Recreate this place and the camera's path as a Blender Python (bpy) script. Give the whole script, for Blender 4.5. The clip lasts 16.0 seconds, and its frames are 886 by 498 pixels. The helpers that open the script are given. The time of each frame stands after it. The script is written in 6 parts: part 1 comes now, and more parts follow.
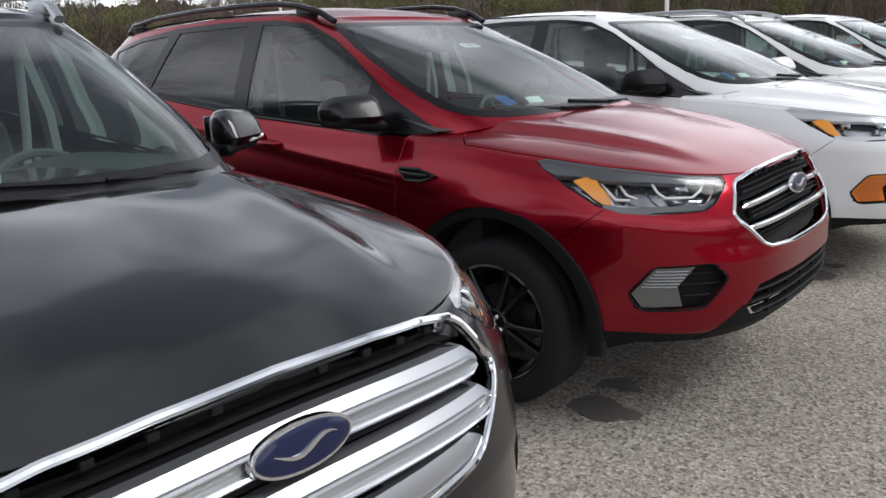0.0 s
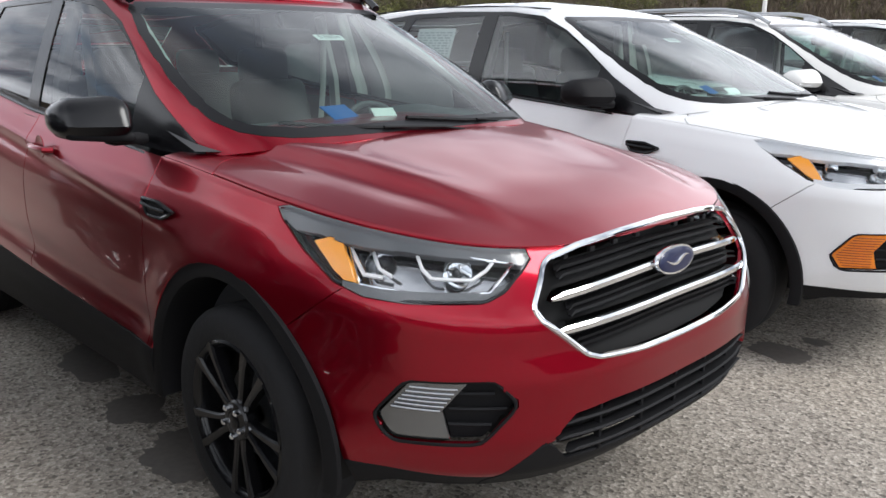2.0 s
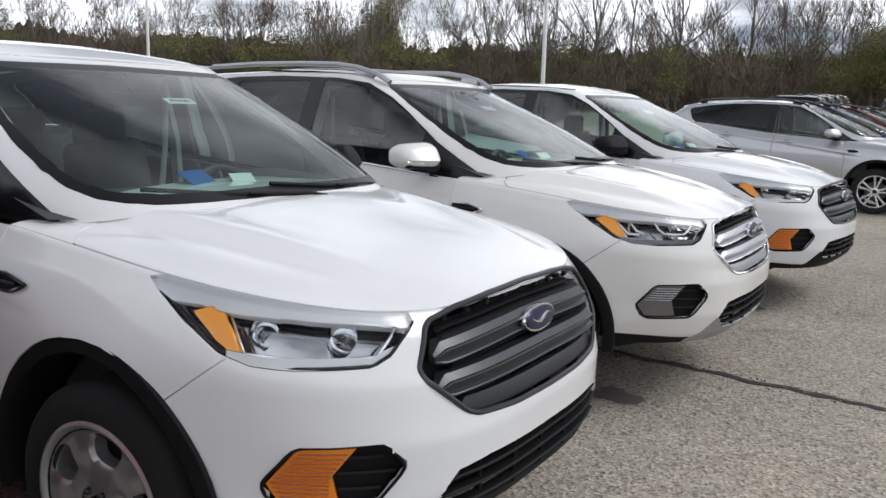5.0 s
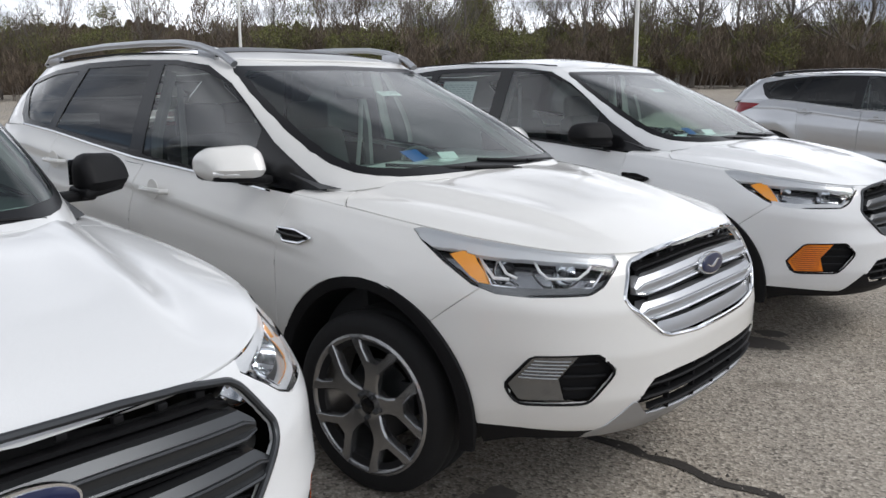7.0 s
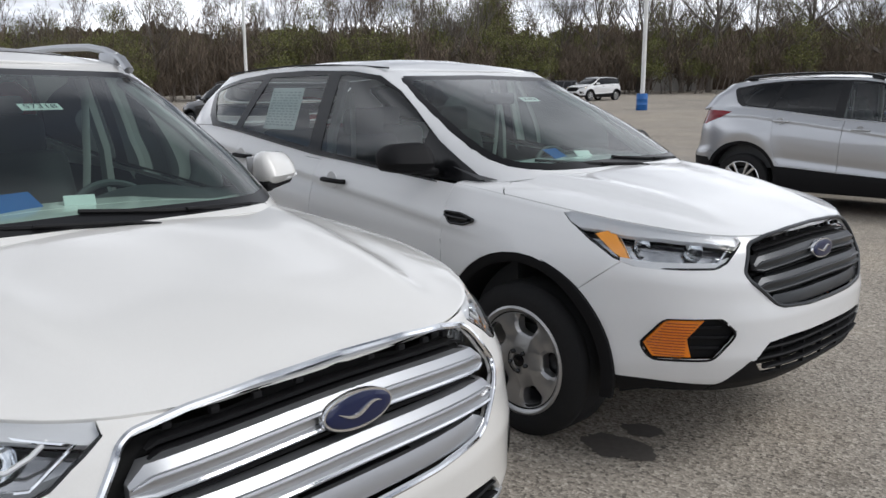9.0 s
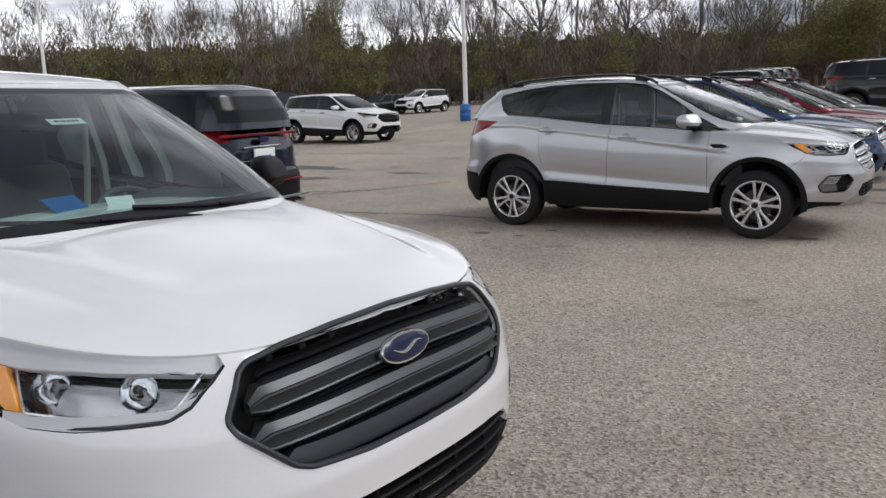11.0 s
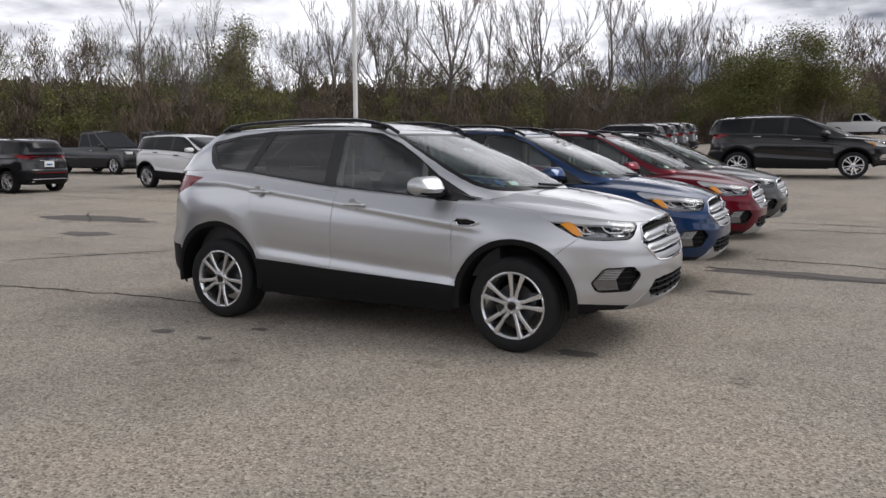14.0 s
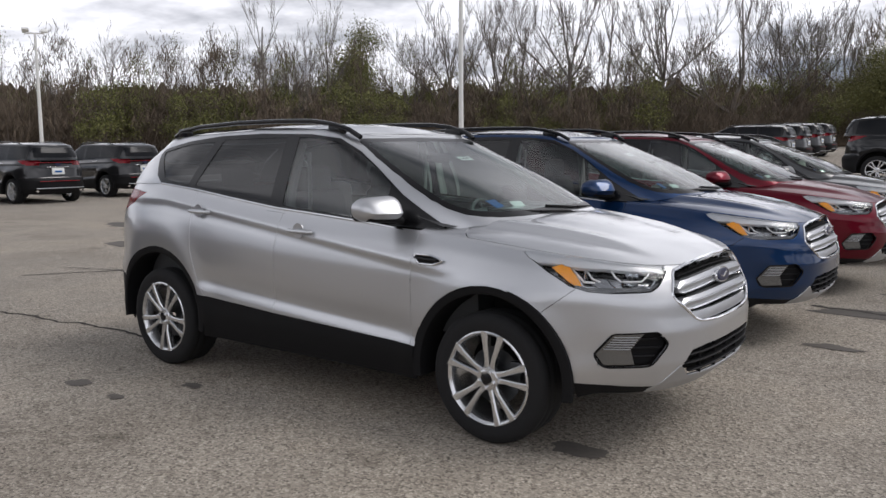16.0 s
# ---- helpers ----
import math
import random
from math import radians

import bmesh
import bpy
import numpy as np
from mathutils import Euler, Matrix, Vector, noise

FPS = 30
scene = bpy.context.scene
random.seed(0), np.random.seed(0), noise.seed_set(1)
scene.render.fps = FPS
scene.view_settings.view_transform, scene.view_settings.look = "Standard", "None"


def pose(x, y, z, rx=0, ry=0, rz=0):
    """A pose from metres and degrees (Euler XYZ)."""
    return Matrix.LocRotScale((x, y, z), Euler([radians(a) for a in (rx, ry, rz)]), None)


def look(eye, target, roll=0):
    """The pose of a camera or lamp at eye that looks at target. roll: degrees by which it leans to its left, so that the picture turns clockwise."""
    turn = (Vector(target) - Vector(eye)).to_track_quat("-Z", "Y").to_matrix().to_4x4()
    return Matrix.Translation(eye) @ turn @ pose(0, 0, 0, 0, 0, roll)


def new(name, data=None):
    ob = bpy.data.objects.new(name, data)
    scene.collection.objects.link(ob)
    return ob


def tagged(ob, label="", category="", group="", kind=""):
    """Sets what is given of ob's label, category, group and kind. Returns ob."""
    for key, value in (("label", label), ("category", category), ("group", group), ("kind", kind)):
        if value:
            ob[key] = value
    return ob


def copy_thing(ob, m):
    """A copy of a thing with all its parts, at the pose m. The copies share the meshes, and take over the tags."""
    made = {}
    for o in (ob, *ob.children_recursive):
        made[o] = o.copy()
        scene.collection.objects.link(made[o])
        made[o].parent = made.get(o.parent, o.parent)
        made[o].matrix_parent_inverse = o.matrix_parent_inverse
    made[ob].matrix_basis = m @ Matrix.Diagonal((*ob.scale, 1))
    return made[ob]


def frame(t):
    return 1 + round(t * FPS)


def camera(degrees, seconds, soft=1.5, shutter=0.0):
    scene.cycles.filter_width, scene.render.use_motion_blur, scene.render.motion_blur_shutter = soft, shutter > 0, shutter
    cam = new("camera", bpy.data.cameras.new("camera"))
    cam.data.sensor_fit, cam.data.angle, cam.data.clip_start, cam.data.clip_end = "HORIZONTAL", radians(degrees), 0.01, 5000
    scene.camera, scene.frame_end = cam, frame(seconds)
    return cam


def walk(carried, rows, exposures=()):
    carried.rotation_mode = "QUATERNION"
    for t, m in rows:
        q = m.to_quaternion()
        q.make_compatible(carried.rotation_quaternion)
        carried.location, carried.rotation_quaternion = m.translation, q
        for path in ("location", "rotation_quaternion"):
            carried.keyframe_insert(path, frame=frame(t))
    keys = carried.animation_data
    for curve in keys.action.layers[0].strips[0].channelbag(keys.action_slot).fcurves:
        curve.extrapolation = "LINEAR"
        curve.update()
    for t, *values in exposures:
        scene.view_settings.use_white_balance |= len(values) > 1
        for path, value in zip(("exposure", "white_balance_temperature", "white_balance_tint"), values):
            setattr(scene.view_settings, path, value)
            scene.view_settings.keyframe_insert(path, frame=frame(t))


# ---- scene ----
# camera and walk: seconds, place, heading to the left, pitch, lean
cam = camera(56.79, 16.0, soft=1.5)
PATH = [
    (0, 3.220, -0.687, 1.430, 42.76, -13.56, -2.40),
    (0.5, 3.311, -0.314, 1.450, 41.20, -13.03, -1.99),
    (1, 3.329, -0.018, 1.485, 39.53, -13.25, -1.01),
    (1.5, 3.291, 0.413, 1.459, 39.96, -14.03, -0.36),
    (2, 3.295, 0.758, 1.440, 48.75, -14.19, 0.30),
    (2.5, 3.336, 1.084, 1.471, 53.60, -11.92, -1.12),
    (3, 3.286, 1.494, 1.485, 48.15, -13.61, 0.14),
    (3.5, 3.269, 1.884, 1.484, 44.62, -13.50, -0.66),
    (4, 3.339, 2.286, 1.515, 48.24, -11.39, -0.87),
    (4.5, 3.279, 2.688, 1.500, 38.71, -11.01, 0.23),
    (4.7, 3.247, 2.832, 1.487, 35.80, -9.98, 1.66),
    (6.8, 3.317, 4.600, 1.454, 41.45, -11.62, 0.26),
    (7, 3.333, 4.772, 1.494, 43.35, -11.29, -0.11),
    (7.5, 3.319, 5.195, 1.475, 45.29, -12.48, -3.98),
    (8, 3.314, 5.663, 1.477, 38.95, -13.03, -0.28),
    (8.5, 3.366, 6.113, 1.505, 43.44, -11.84, 0.89),
    (9, 3.306, 6.558, 1.512, 44.97, -11.02, -0.10),
    (9.5, 3.229, 7.024, 1.504, 37.35, -13.38, -1.70),
    (9.7, 3.210, 7.202, 1.478, 36.81, -12.73, -1.67),
    (11.8, 3.440, 9.263, 1.484, 31.39, -8.80, -1.99),
    (12, 3.482, 9.472, 1.433, 27.43, -9.46, 0.65),
    (12.5, 3.572, 10.025, 1.428, 24.19, -9.81, -0.99),
    (13, 3.612, 10.590, 1.470, 28.69, -9.14, -1.18),
    (13.5, 3.605, 11.139, 1.492, 24.81, -9.76, -0.17),
    (14, 3.666, 11.662, 1.488, 29.44, -7.19, -0.22),
    (14.5, 3.659, 12.144, 1.475, 31.65, -5.10, -0.97),
    (15, 3.657, 12.628, 1.493, 29.39, -7.74, -0.10),
    (15.5, 3.675, 13.127, 1.516, 36.53, -8.10, -0.75),
    (16, 3.611, 13.581, 1.519, 38.17, -6.98, -0.32),
]
walk(cam, [(t, pose(x, y, z, 90 + p, 0, h) @ pose(0, 0, 0, 0, 0, r)) for t, x, y, z, h, p, r in PATH],
     exposures=[(0.0, 0.4, 6150, 10), (1.0, 0.66, 6150, 10), (2.0, 0.88, 6150, 10), (2.5, 0.98, 6250, 10), (3.0, 0.85, 6250, 10), (3.5, 0.4, 6150, 10), (4.7, 0.25, 6150, 10), (6.8, 0.25, 6150, 10), (9.7, 0.12, 6150, 10), (11.8, 0.10, 6350, 13), (13.0, 0.35, 6350, 13), (14.0, 0.05, 6350, 13), (16.0, 0.0, 6300, 13)])

# ---- sky and sun ----
sky_world = bpy.data.worlds.new("sky")
scene.world = sky_world
sky_world.use_nodes = True


def build_sky():
    nt = sky_world.node_tree
    nt.nodes.clear()
    out = nt.nodes.new("ShaderNodeOutputWorld")
    sky = nt.nodes.new("ShaderNodeTexSky")
    sky.sky_type, sky.sun_disc = "NISHITA", False
    sky.sun_elevation, sky.sun_rotation = radians(48.6), radians(55.5)
    sky_bg = nt.nodes.new("ShaderNodeBackground")
    sky_bg.inputs[1].default_value = 0.11
    nt.links.new(sky.outputs[0], sky_bg.inputs[0])
    co = nt.nodes.new("ShaderNodeTexCoord")
    sep = nt.nodes.new("ShaderNodeSeparateXYZ")
    nt.links.new(co.outputs["Generated"], sep.inputs[0])
    # a flat cloud deck: the direction divided by its height
    hgt = nt.nodes.new("ShaderNodeMath")
    hgt.operation = "MAXIMUM"
    hgt.inputs[1].default_value = 0.0
    nt.links.new(sep.outputs[2], hgt.inputs[0])
    add = nt.nodes.new("ShaderNodeMath")
    add.operation = "ADD"
    add.inputs[1].default_value = 0.16
    nt.links.new(hgt.outputs[0], add.inputs[0])
    div = nt.nodes.new("ShaderNodeVectorMath")
    div.operation = "DIVIDE"
    nt.links.new(co.outputs["Generated"], div.inputs[0])
    nt.links.new(add.outputs[0], div.inputs[1])
    n1 = nt.nodes.new("ShaderNodeTexNoise")
    n1.inputs["Scale"].default_value, n1.inputs["Detail"].default_value, n1.inputs["Roughness"].default_value = 1.1, 6, 0.55
    nt.links.new(div.outputs[0], n1.inputs["Vector"])
    n2 = nt.nodes.new("ShaderNodeTexNoise")
    n2.inputs["Scale"].default_value, n2.inputs["Detail"].default_value = 0.55, 4
    nt.links.new(div.outputs[0], n2.inputs["Vector"])
    tone = nt.nodes.new("ShaderNodeValToRGB")
    tone.color_ramp.elements[0].position, tone.color_ramp.elements[0].color = 0.37, (0.17, 0.185, 0.215, 1)
    tone.color_ramp.elements[1].position, tone.color_ramp.elements[1].color = 0.61, (1.04, 1.04, 1.06, 1)
    nt.links.new(n1.outputs[0], tone.inputs[0])
    cloud = nt.nodes.new("ShaderNodeBackground")
    nt.links.new(tone.outputs[0], cloud.inputs[0])
    # the deck is thinner and brighter towards the horizon
    thick = nt.nodes.new("ShaderNodeMapRange")
    thick.inputs[1].default_value, thick.inputs[2].default_value = 0.0, 0.9
    thick.inputs[3].default_value, thick.inputs[4].default_value = CLOUDS * 1.42, CLOUDS * 0.66
    nt.links.new(sep.outputs[2], thick.inputs[0])
    nt.links.new(thick.outputs[0], cloud.inputs[1])
    cover = nt.nodes.new("ShaderNodeValToRGB")
    cover.color_ramp.elements[0].position, cover.color_ramp.elements[1].position = 0.24, 0.36
    nt.links.new(n2.outputs[0], cover.inputs[0])
    mix = nt.nodes.new("ShaderNodeMixShader")
    nt.links.new(cover.outputs[0], mix.inputs[0])
    nt.links.new(sky_bg.outputs[0], mix.inputs[1])
    nt.links.new(cloud.outputs[0], mix.inputs[2])
    nt.links.new(mix.outputs[0], out.inputs[0])


CLOUDS = 1.03
build_sky()
sun = new("sun", bpy.data.lights.new("sun", "SUN"))
sun.data.energy, sun.data.angle, sun.data.color = 1.45, radians(28), (1.0, 0.96, 0.90)
sun.matrix_world = look((16, 11, 22), (0, 0, 0))


# ---- materials ----
def mat(name, color, rough=0.5, metal=0.0, coat=0.0, grain=0.0, scale=40.0, bump=0.0, spec=0.5, dirt=0.0):
    """A surface with fine grain, a broad soiling and relief."""
    m = bpy.data.materials.new(name)
    m.use_nodes = True
    nt = m.node_tree
    b = nt.nodes["Principled BSDF"]
    b.inputs["Base Color"].default_value = (*color, 1)
    b.inputs["Roughness"].default_value, b.inputs["Metallic"].default_value = rough, metal
    b.inputs["Coat Weight"].default_value, b.inputs["Coat Roughness"].default_value = coat, 0.03
    b.inputs["Specular IOR Level"].default_value = spec
    if grain or bump or dirt:
        co = nt.nodes.new("ShaderNodeTexCoord")
        n = nt.nodes.new("ShaderNodeTexNoise")
        n.inputs["Scale"].default_value, n.inputs["Detail"].default_value = scale, 5
        nt.links.new(co.outputs["Object"], n.inputs["Vector"])
        broad = nt.nodes.new("ShaderNodeTexNoise")
        broad.inputs["Scale"].default_value, broad.inputs["Detail"].default_value = 2.3, 4
        nt.links.new(co.outputs["Object"], broad.inputs["Vector"])
        both = nt.nodes.new("ShaderNodeMath")
        both.operation = "MULTIPLY_ADD"
        both.inputs[1].default_value = dirt
        nt.links.new(broad.outputs[0], both.inputs[0])
        fine = nt.nodes.new("ShaderNodeMath")
        fine.operation = "MULTIPLY"
        fine.inputs[1].default_value = grain
        nt.links.new(n.outputs[0], fine.inputs[0])
        nt.links.new(fine.outputs[0], both.inputs[2])
        mx = nt.nodes.new("ShaderNodeMix")
        mx.data_type = "RGBA"
        mx.inputs[6].default_value = (*[min(1, c * (1 + 0.5 * (grain + dirt))) for c in color], 1)
        mx.inputs[7].default_value = (*[c * 0.35 for c in color], 1)
        nt.links.new(both.outputs[0], mx.inputs[0])
        nt.links.new(mx.outputs[2], b.inputs["Base Color"])
        if bump:
            bp = nt.nodes.new("ShaderNodeBump")
            bp.inputs["Strength"].default_value, bp.inputs["Distance"].default_value = bump, 0.01
            nt.links.new(n.outputs[0], bp.inputs["Height"])
            nt.links.new(bp.outputs[0], b.inputs["Normal"])
    return m


def paint(name, color, flake=0.0, rough=0.35):
    """Car paint: coloured base, metallic flake and a clear coat."""
    m = mat(name, color, rough=rough, metal=flake, coat=1.0, spec=0.15)
    nt = m.node_tree
    b = nt.nodes["Principled BSDF"]
    co = nt.nodes.new("ShaderNodeTexCoord")
    vor = nt.nodes.new("ShaderNodeTexNoise")
    vor.inputs["Scale"].default_value, vor.inputs["Detail"].default_value = 900, 1
    nt.links.new(co.outputs["Object"], vor.inputs["Vector"])
    film = nt.nodes.new("ShaderNodeTexNoise")
    film.inputs["Scale"].default_value, film.inputs["Detail"].default_value = 3.0, 6
    nt.links.new(co.outputs["Object"], film.inputs["Vector"])
    mx = nt.nodes.new("ShaderNodeMix")
    mx.data_type = "RGBA"
    mx.inputs[6].default_value = (*[c * 0.86 for c in color], 1)
    mx.inputs[7].default_value = (*[min(0.9, c * 1.12) for c in color], 1)
    nt.links.new(vor.outputs[0], mx.inputs[0])
    nt.links.new(mx.outputs[2], b.inputs["Base Color"])
    # road film dulls the clear coat here and there
    dull = nt.nodes.new("ShaderNodeMapRange")
    dull.inputs[1].default_value, dull.inputs[2].default_value = 0.45, 0.75
    dull.inputs[3].default_value, dull.inputs[4].default_value = 0.02, 0.10
    nt.links.new(film.outputs[0], dull.inputs[0])
    nt.links.new(dull.outputs[0], b.inputs["Coat Roughness"])
    return m


def glass(name, tint, rough=0.0, gloss=1.0, ior=1.55):
    """A thin pane: tinted see-through with a mirror gloss that grows at grazing angles."""
    m = bpy.data.materials.new(name)
    m.use_nodes = True
    nt = m.node_tree
    nt.nodes.clear()
    out = nt.nodes.new("ShaderNodeOutputMaterial")
    tr = nt.nodes.new("ShaderNodeBsdfTransparent")
    tr.inputs[0].default_value = (*tint, 1)
    gl = nt.nodes.new("ShaderNodeBsdfGlossy")
    gl.inputs["Roughness"].default_value = rough
    gl.inputs["Color"].default_value = (gloss, gloss, gloss, 1)
    fr = nt.nodes.new("ShaderNodeFresnel")
    fr.inputs[0].default_value = ior
    mx = nt.nodes.new("ShaderNodeMixShader")
    nt.links.new(fr.outputs[0], mx.inputs[0])
    nt.links.new(tr.outputs[0], mx.inputs[1])
    nt.links.new(gl.outputs[0], mx.inputs[2])
    nt.links.new(mx.outputs[0], out.inputs[0])
    return m


PLASTIC = mat("black_plastic", (0.008, 0.008, 0.009), rough=0.6, grain=0.3, scale=300, bump=0.1, dirt=0.15, spec=0.18)
GLOSSBLACK = mat("gloss_black", (0.006, 0.006, 0.007), rough=0.24, coat=0.12, spec=0.35)
FRIT = mat("black_glass_border", (0.008, 0.008, 0.009), rough=0.3, spec=0.3)
CHROME = mat("chrome", (0.82, 0.83, 0.85), rough=0.08, metal=1.0)
SATIN = mat("satin_silver", (0.48, 0.49, 0.51), rough=0.38, metal=0.9)
GREYMETAL = mat("grey_grille_metal", (0.06, 0.063, 0.067), rough=0.35, metal=0.7)
RUBBER = mat("tyre_rubber", (0.008, 0.008, 0.009), rough=0.85, grain=0.4, scale=60, bump=0.2, dirt=0.3)
DARK = mat("dark_cavity", (0.006, 0.006, 0.006), rough=0.9)
WINDSHIELD = glass("windshield_glass", (0.68, 0.94, 0.85), gloss=0.95, ior=1.62)
SIDEGLASS = glass("side_glass", (0.72, 0.81, 0.79), ior=1.7)
PRIVACY = glass("privacy_glass", (0.10, 0.11, 0.115))
LENS = glass("lamp_lens", (0.95, 0.96, 0.97), ior=1.3)
REFLECTOR = mat("lamp_reflector", (0.80, 0.82, 0.84), rough=0.10, metal=1.0)
LAMPINNER = mat("lamp_inner_mirror", (0.34, 0.345, 0.355), rough=0.10, metal=0.9)
CLEARLAMP = mat("clear_lamp_inner", (0.46, 0.465, 0.475), rough=0.08, metal=1.0)
FOGGLASS = mat("fog_lamp_glass", (0.20, 0.205, 0.21), rough=0.10, metal=0.8, coat=0.5)
TURNAMBER = mat("turn_signal_amber", (0.90, 0.36, 0.03), rough=0.2, coat=0.7, grain=0.2, scale=80)
DARKAMBER = mat("dark_amber_rib", (0.34, 0.06, 0.002), rough=0.25, coat=0.5)
LAMPSMOKE = mat("smoked_lamp_trim", (0.10, 0.105, 0.11), rough=0.18, coat=0.6)
LAMPBLACK = mat("lamp_bezel", (0.02, 0.02, 0.022), rough=0.25)
LAMPGREY = mat("lamp_grey_housing", (0.62, 0.63, 0.645), rough=0.3, coat=0.5)
AMBER = mat("amber_reflector", (0.80, 0.22, 0.003), rough=0.2, coat=0.7, grain=0.35, scale=80)
REDLENS = mat("red_lamp_lens", (0.20, 0.006, 0.012), rough=0.2, coat=0.3, spec=0.3)
WHITELENS = mat("white_lamp_lens", (0.88, 0.88, 0.88), rough=0.15, coat=1.0)
BLUE_OVAL = mat("blue_enamel", (0.004, 0.009, 0.05), rough=0.3, coat=0.3)
SEAT = mat("charcoal_cloth", (0.075, 0.078, 0.082), rough=0.9, grain=0.4, scale=150, bump=0.2)
DASH = mat("charcoal_dash", (0.045, 0.047, 0.05), rough=0.6, grain=0.3, scale=200, bump=0.1)
TRIMGREY = mat("pale_grey_trim", (0.30, 0.30, 0.295), rough=0.7, grain=0.2, scale=90)
PAPER = mat("white_paper", (0.75, 0.77, 0.76), rough=0.7, grain=0.1)
INK = mat("dark_print", (0.04, 0.05, 0.06), rough=0.7)
FAINTPRINT = mat("faint_print", (0.48, 0.52, 0.53), rough=0.7)
BLUESHEET = mat("blue_plastic_sheet", (0.012, 0.11, 0.36), rough=0.4)
STEELGREY = mat("painted_steel_grey", (0.50, 0.50, 0.505), rough=0.33, metal=0.85)
ALLOY = mat("machined_alloy", (0.74, 0.75, 0.76), rough=0.25, metal=0.95)
DARKALLOY = mat("dark_alloy", (0.36, 0.36, 0.365), rough=0.24, metal=0.85)
BLACKALLOY = mat("black_alloy", (0.006, 0.006, 0.007), rough=0.22, coat=0.2, spec=0.3)
VGLASS = mat("dark_vehicle_glass", (.008, .009, .011), rough=.2, spec=.2)
POLEWHITE = mat("white_painted_pole", (0.72, 0.72, 0.70), rough=0.5, grain=0.2, scale=8, dirt=0.3)

PAINTS = dict(
    black=paint("black_paint", (0.006, 0.006, 0.007), 0.0, 0.3),
    red=paint("deep_red_paint", (0.27, 0.0018, 0.013), 0.85, 0.29),
    white=paint("white_paint", (0.74, 0.745, 0.75), 0.0, 0.4),
    pearl=paint("pearl_white_paint", (0.745, 0.735, 0.71), 0.05, 0.35),
    silver=paint("silver_paint", (0.56, 0.57, 0.59), 0.8, 0.34),
    burgundy=paint("burgundy_paint", (0.125, 0.003, 0.013), 0.8, 0.36),
    blue=paint("deep_blue_paint", (0.005, 0.030, 0.100), 0.7, 0.35),
    navy=paint("dark_navy_paint", (.004, .008, .024), .3, .3),
    charcoal=paint("charcoal_paint", (.025, .025, .027), .5, .3),
    grey=paint("dark_grey_paint", (0.07, 0.072, 0.075), 0.6, 0.35),
)
for shade in ("red", "burgundy"):
    PAINTS[shade].node_tree.nodes["Principled BSDF"].inputs["Coat Weight"].default_value = 0.6


def leaf_mat(name, a, b):
    m = mat(name, a, rough=.7, spec=.2)
    nt = m.node_tree
    info = nt.nodes.new("ShaderNodeNewGeometry")
    r = nt.nodes.new("ShaderNodeValToRGB")
    r.color_ramp.elements[0].color, r.color_ramp.elements[1].color = (*a, 1), (*b, 1)
    nt.links.new(info.outputs["Random Per Island"], r.inputs[0])
    nt.links.new(r.outputs[0], nt.nodes["Principled BSDF"].inputs["Base Color"])
    return m


# ---- small mesh helpers ----
def finish(name, bm, material, parent=None, label="", smooth=True, m=None):
    me = bpy.data.meshes.new(name)
    if m is not None:
        bm.transform(m)
    bmesh.ops.recalc_face_normals(bm, faces=bm.faces)
    for f in bm.faces:
        f.smooth = smooth
    bm.to_mesh(me)
    bm.free()
    if smooth:
        me.set_sharp_from_angle(angle=radians(38))
    me.materials.append(material)
    ob = new(name, me)
    ob.parent = parent
    if label:
        ob["label"] = label
    return ob


part = finish


def box(sx, sy, sz, at=(0, 0, 0), bevel=0.0, seg=2, bm=None):
    b = bmesh.new()
    bmesh.ops.create_cube(b, size=1.0, matrix=Matrix.Translation(at) @ Matrix.Diagonal((sx, sy, sz, 1)))
    if bevel:
        bmesh.ops.bevel(b, geom=list(b.edges), offset=bevel, segments=seg, affect="EDGES", profile=0.5)
    if bm is None:
        return b
    me = bpy.data.meshes.new("tmp")
    b.to_mesh(me)
    b.free()
    bm.from_mesh(me)
    bpy.data.meshes.remove(me)
    return bm


def tube(points, radius, sides=8, flat=1.0, bm=None, cap=True, radii=None):
    """A rod along a line of points; flat squeezes it upright."""
    bm = bm or bmesh.new()
    pts = [Vector(p) for p in points]
    rings = []
    for i, p in enumerate(pts):
        d = (pts[min(i + 1, len(pts) - 1)] - pts[max(i - 1, 0)]).normalized()
        ref = Vector((0, 0, 1)) if abs(d.z) < 0.9 else Vector((1, 0, 0))
        s = d.cross(ref).normalized()
        u = s.cross(d)
        r = radii[i] if radii else radius
        rings.append([bm.verts.new(p + (s * math.cos(a) + u * math.sin(a) * flat) * r)
                      for a in [2 * math.pi * k / sides for k in range(sides)]])
    for a, b in zip(rings, rings[1:]):
        for k in range(sides):
            bm.faces.new((a[k], a[(k + 1) % sides], b[(k + 1) % sides], b[k]))
    if cap:
        bm.faces.new(rings[0][::-1])
        bm.faces.new(rings[-1])
    return bm


def lathe(profile, sides=40, axis="Y", bm=None):
    """Turns (radius, along) round the wheel's axle."""
    bm = bm or bmesh.new()
    rings = []
    for r, h in profile:
        rings.append([bm.verts.new((r * math.cos(a), h, r * math.sin(a)) if axis == "Y" else (r * math.cos(a), r * math.sin(a), h))
                      for a in [2 * math.pi * k / sides for k in range(sides)]])
    for a, b in zip(rings, rings[1:]):
        for k in range(sides):
            bm.faces.new((a[k], a[(k + 1) % sides], b[(k + 1) % sides], b[k]))
    return bm


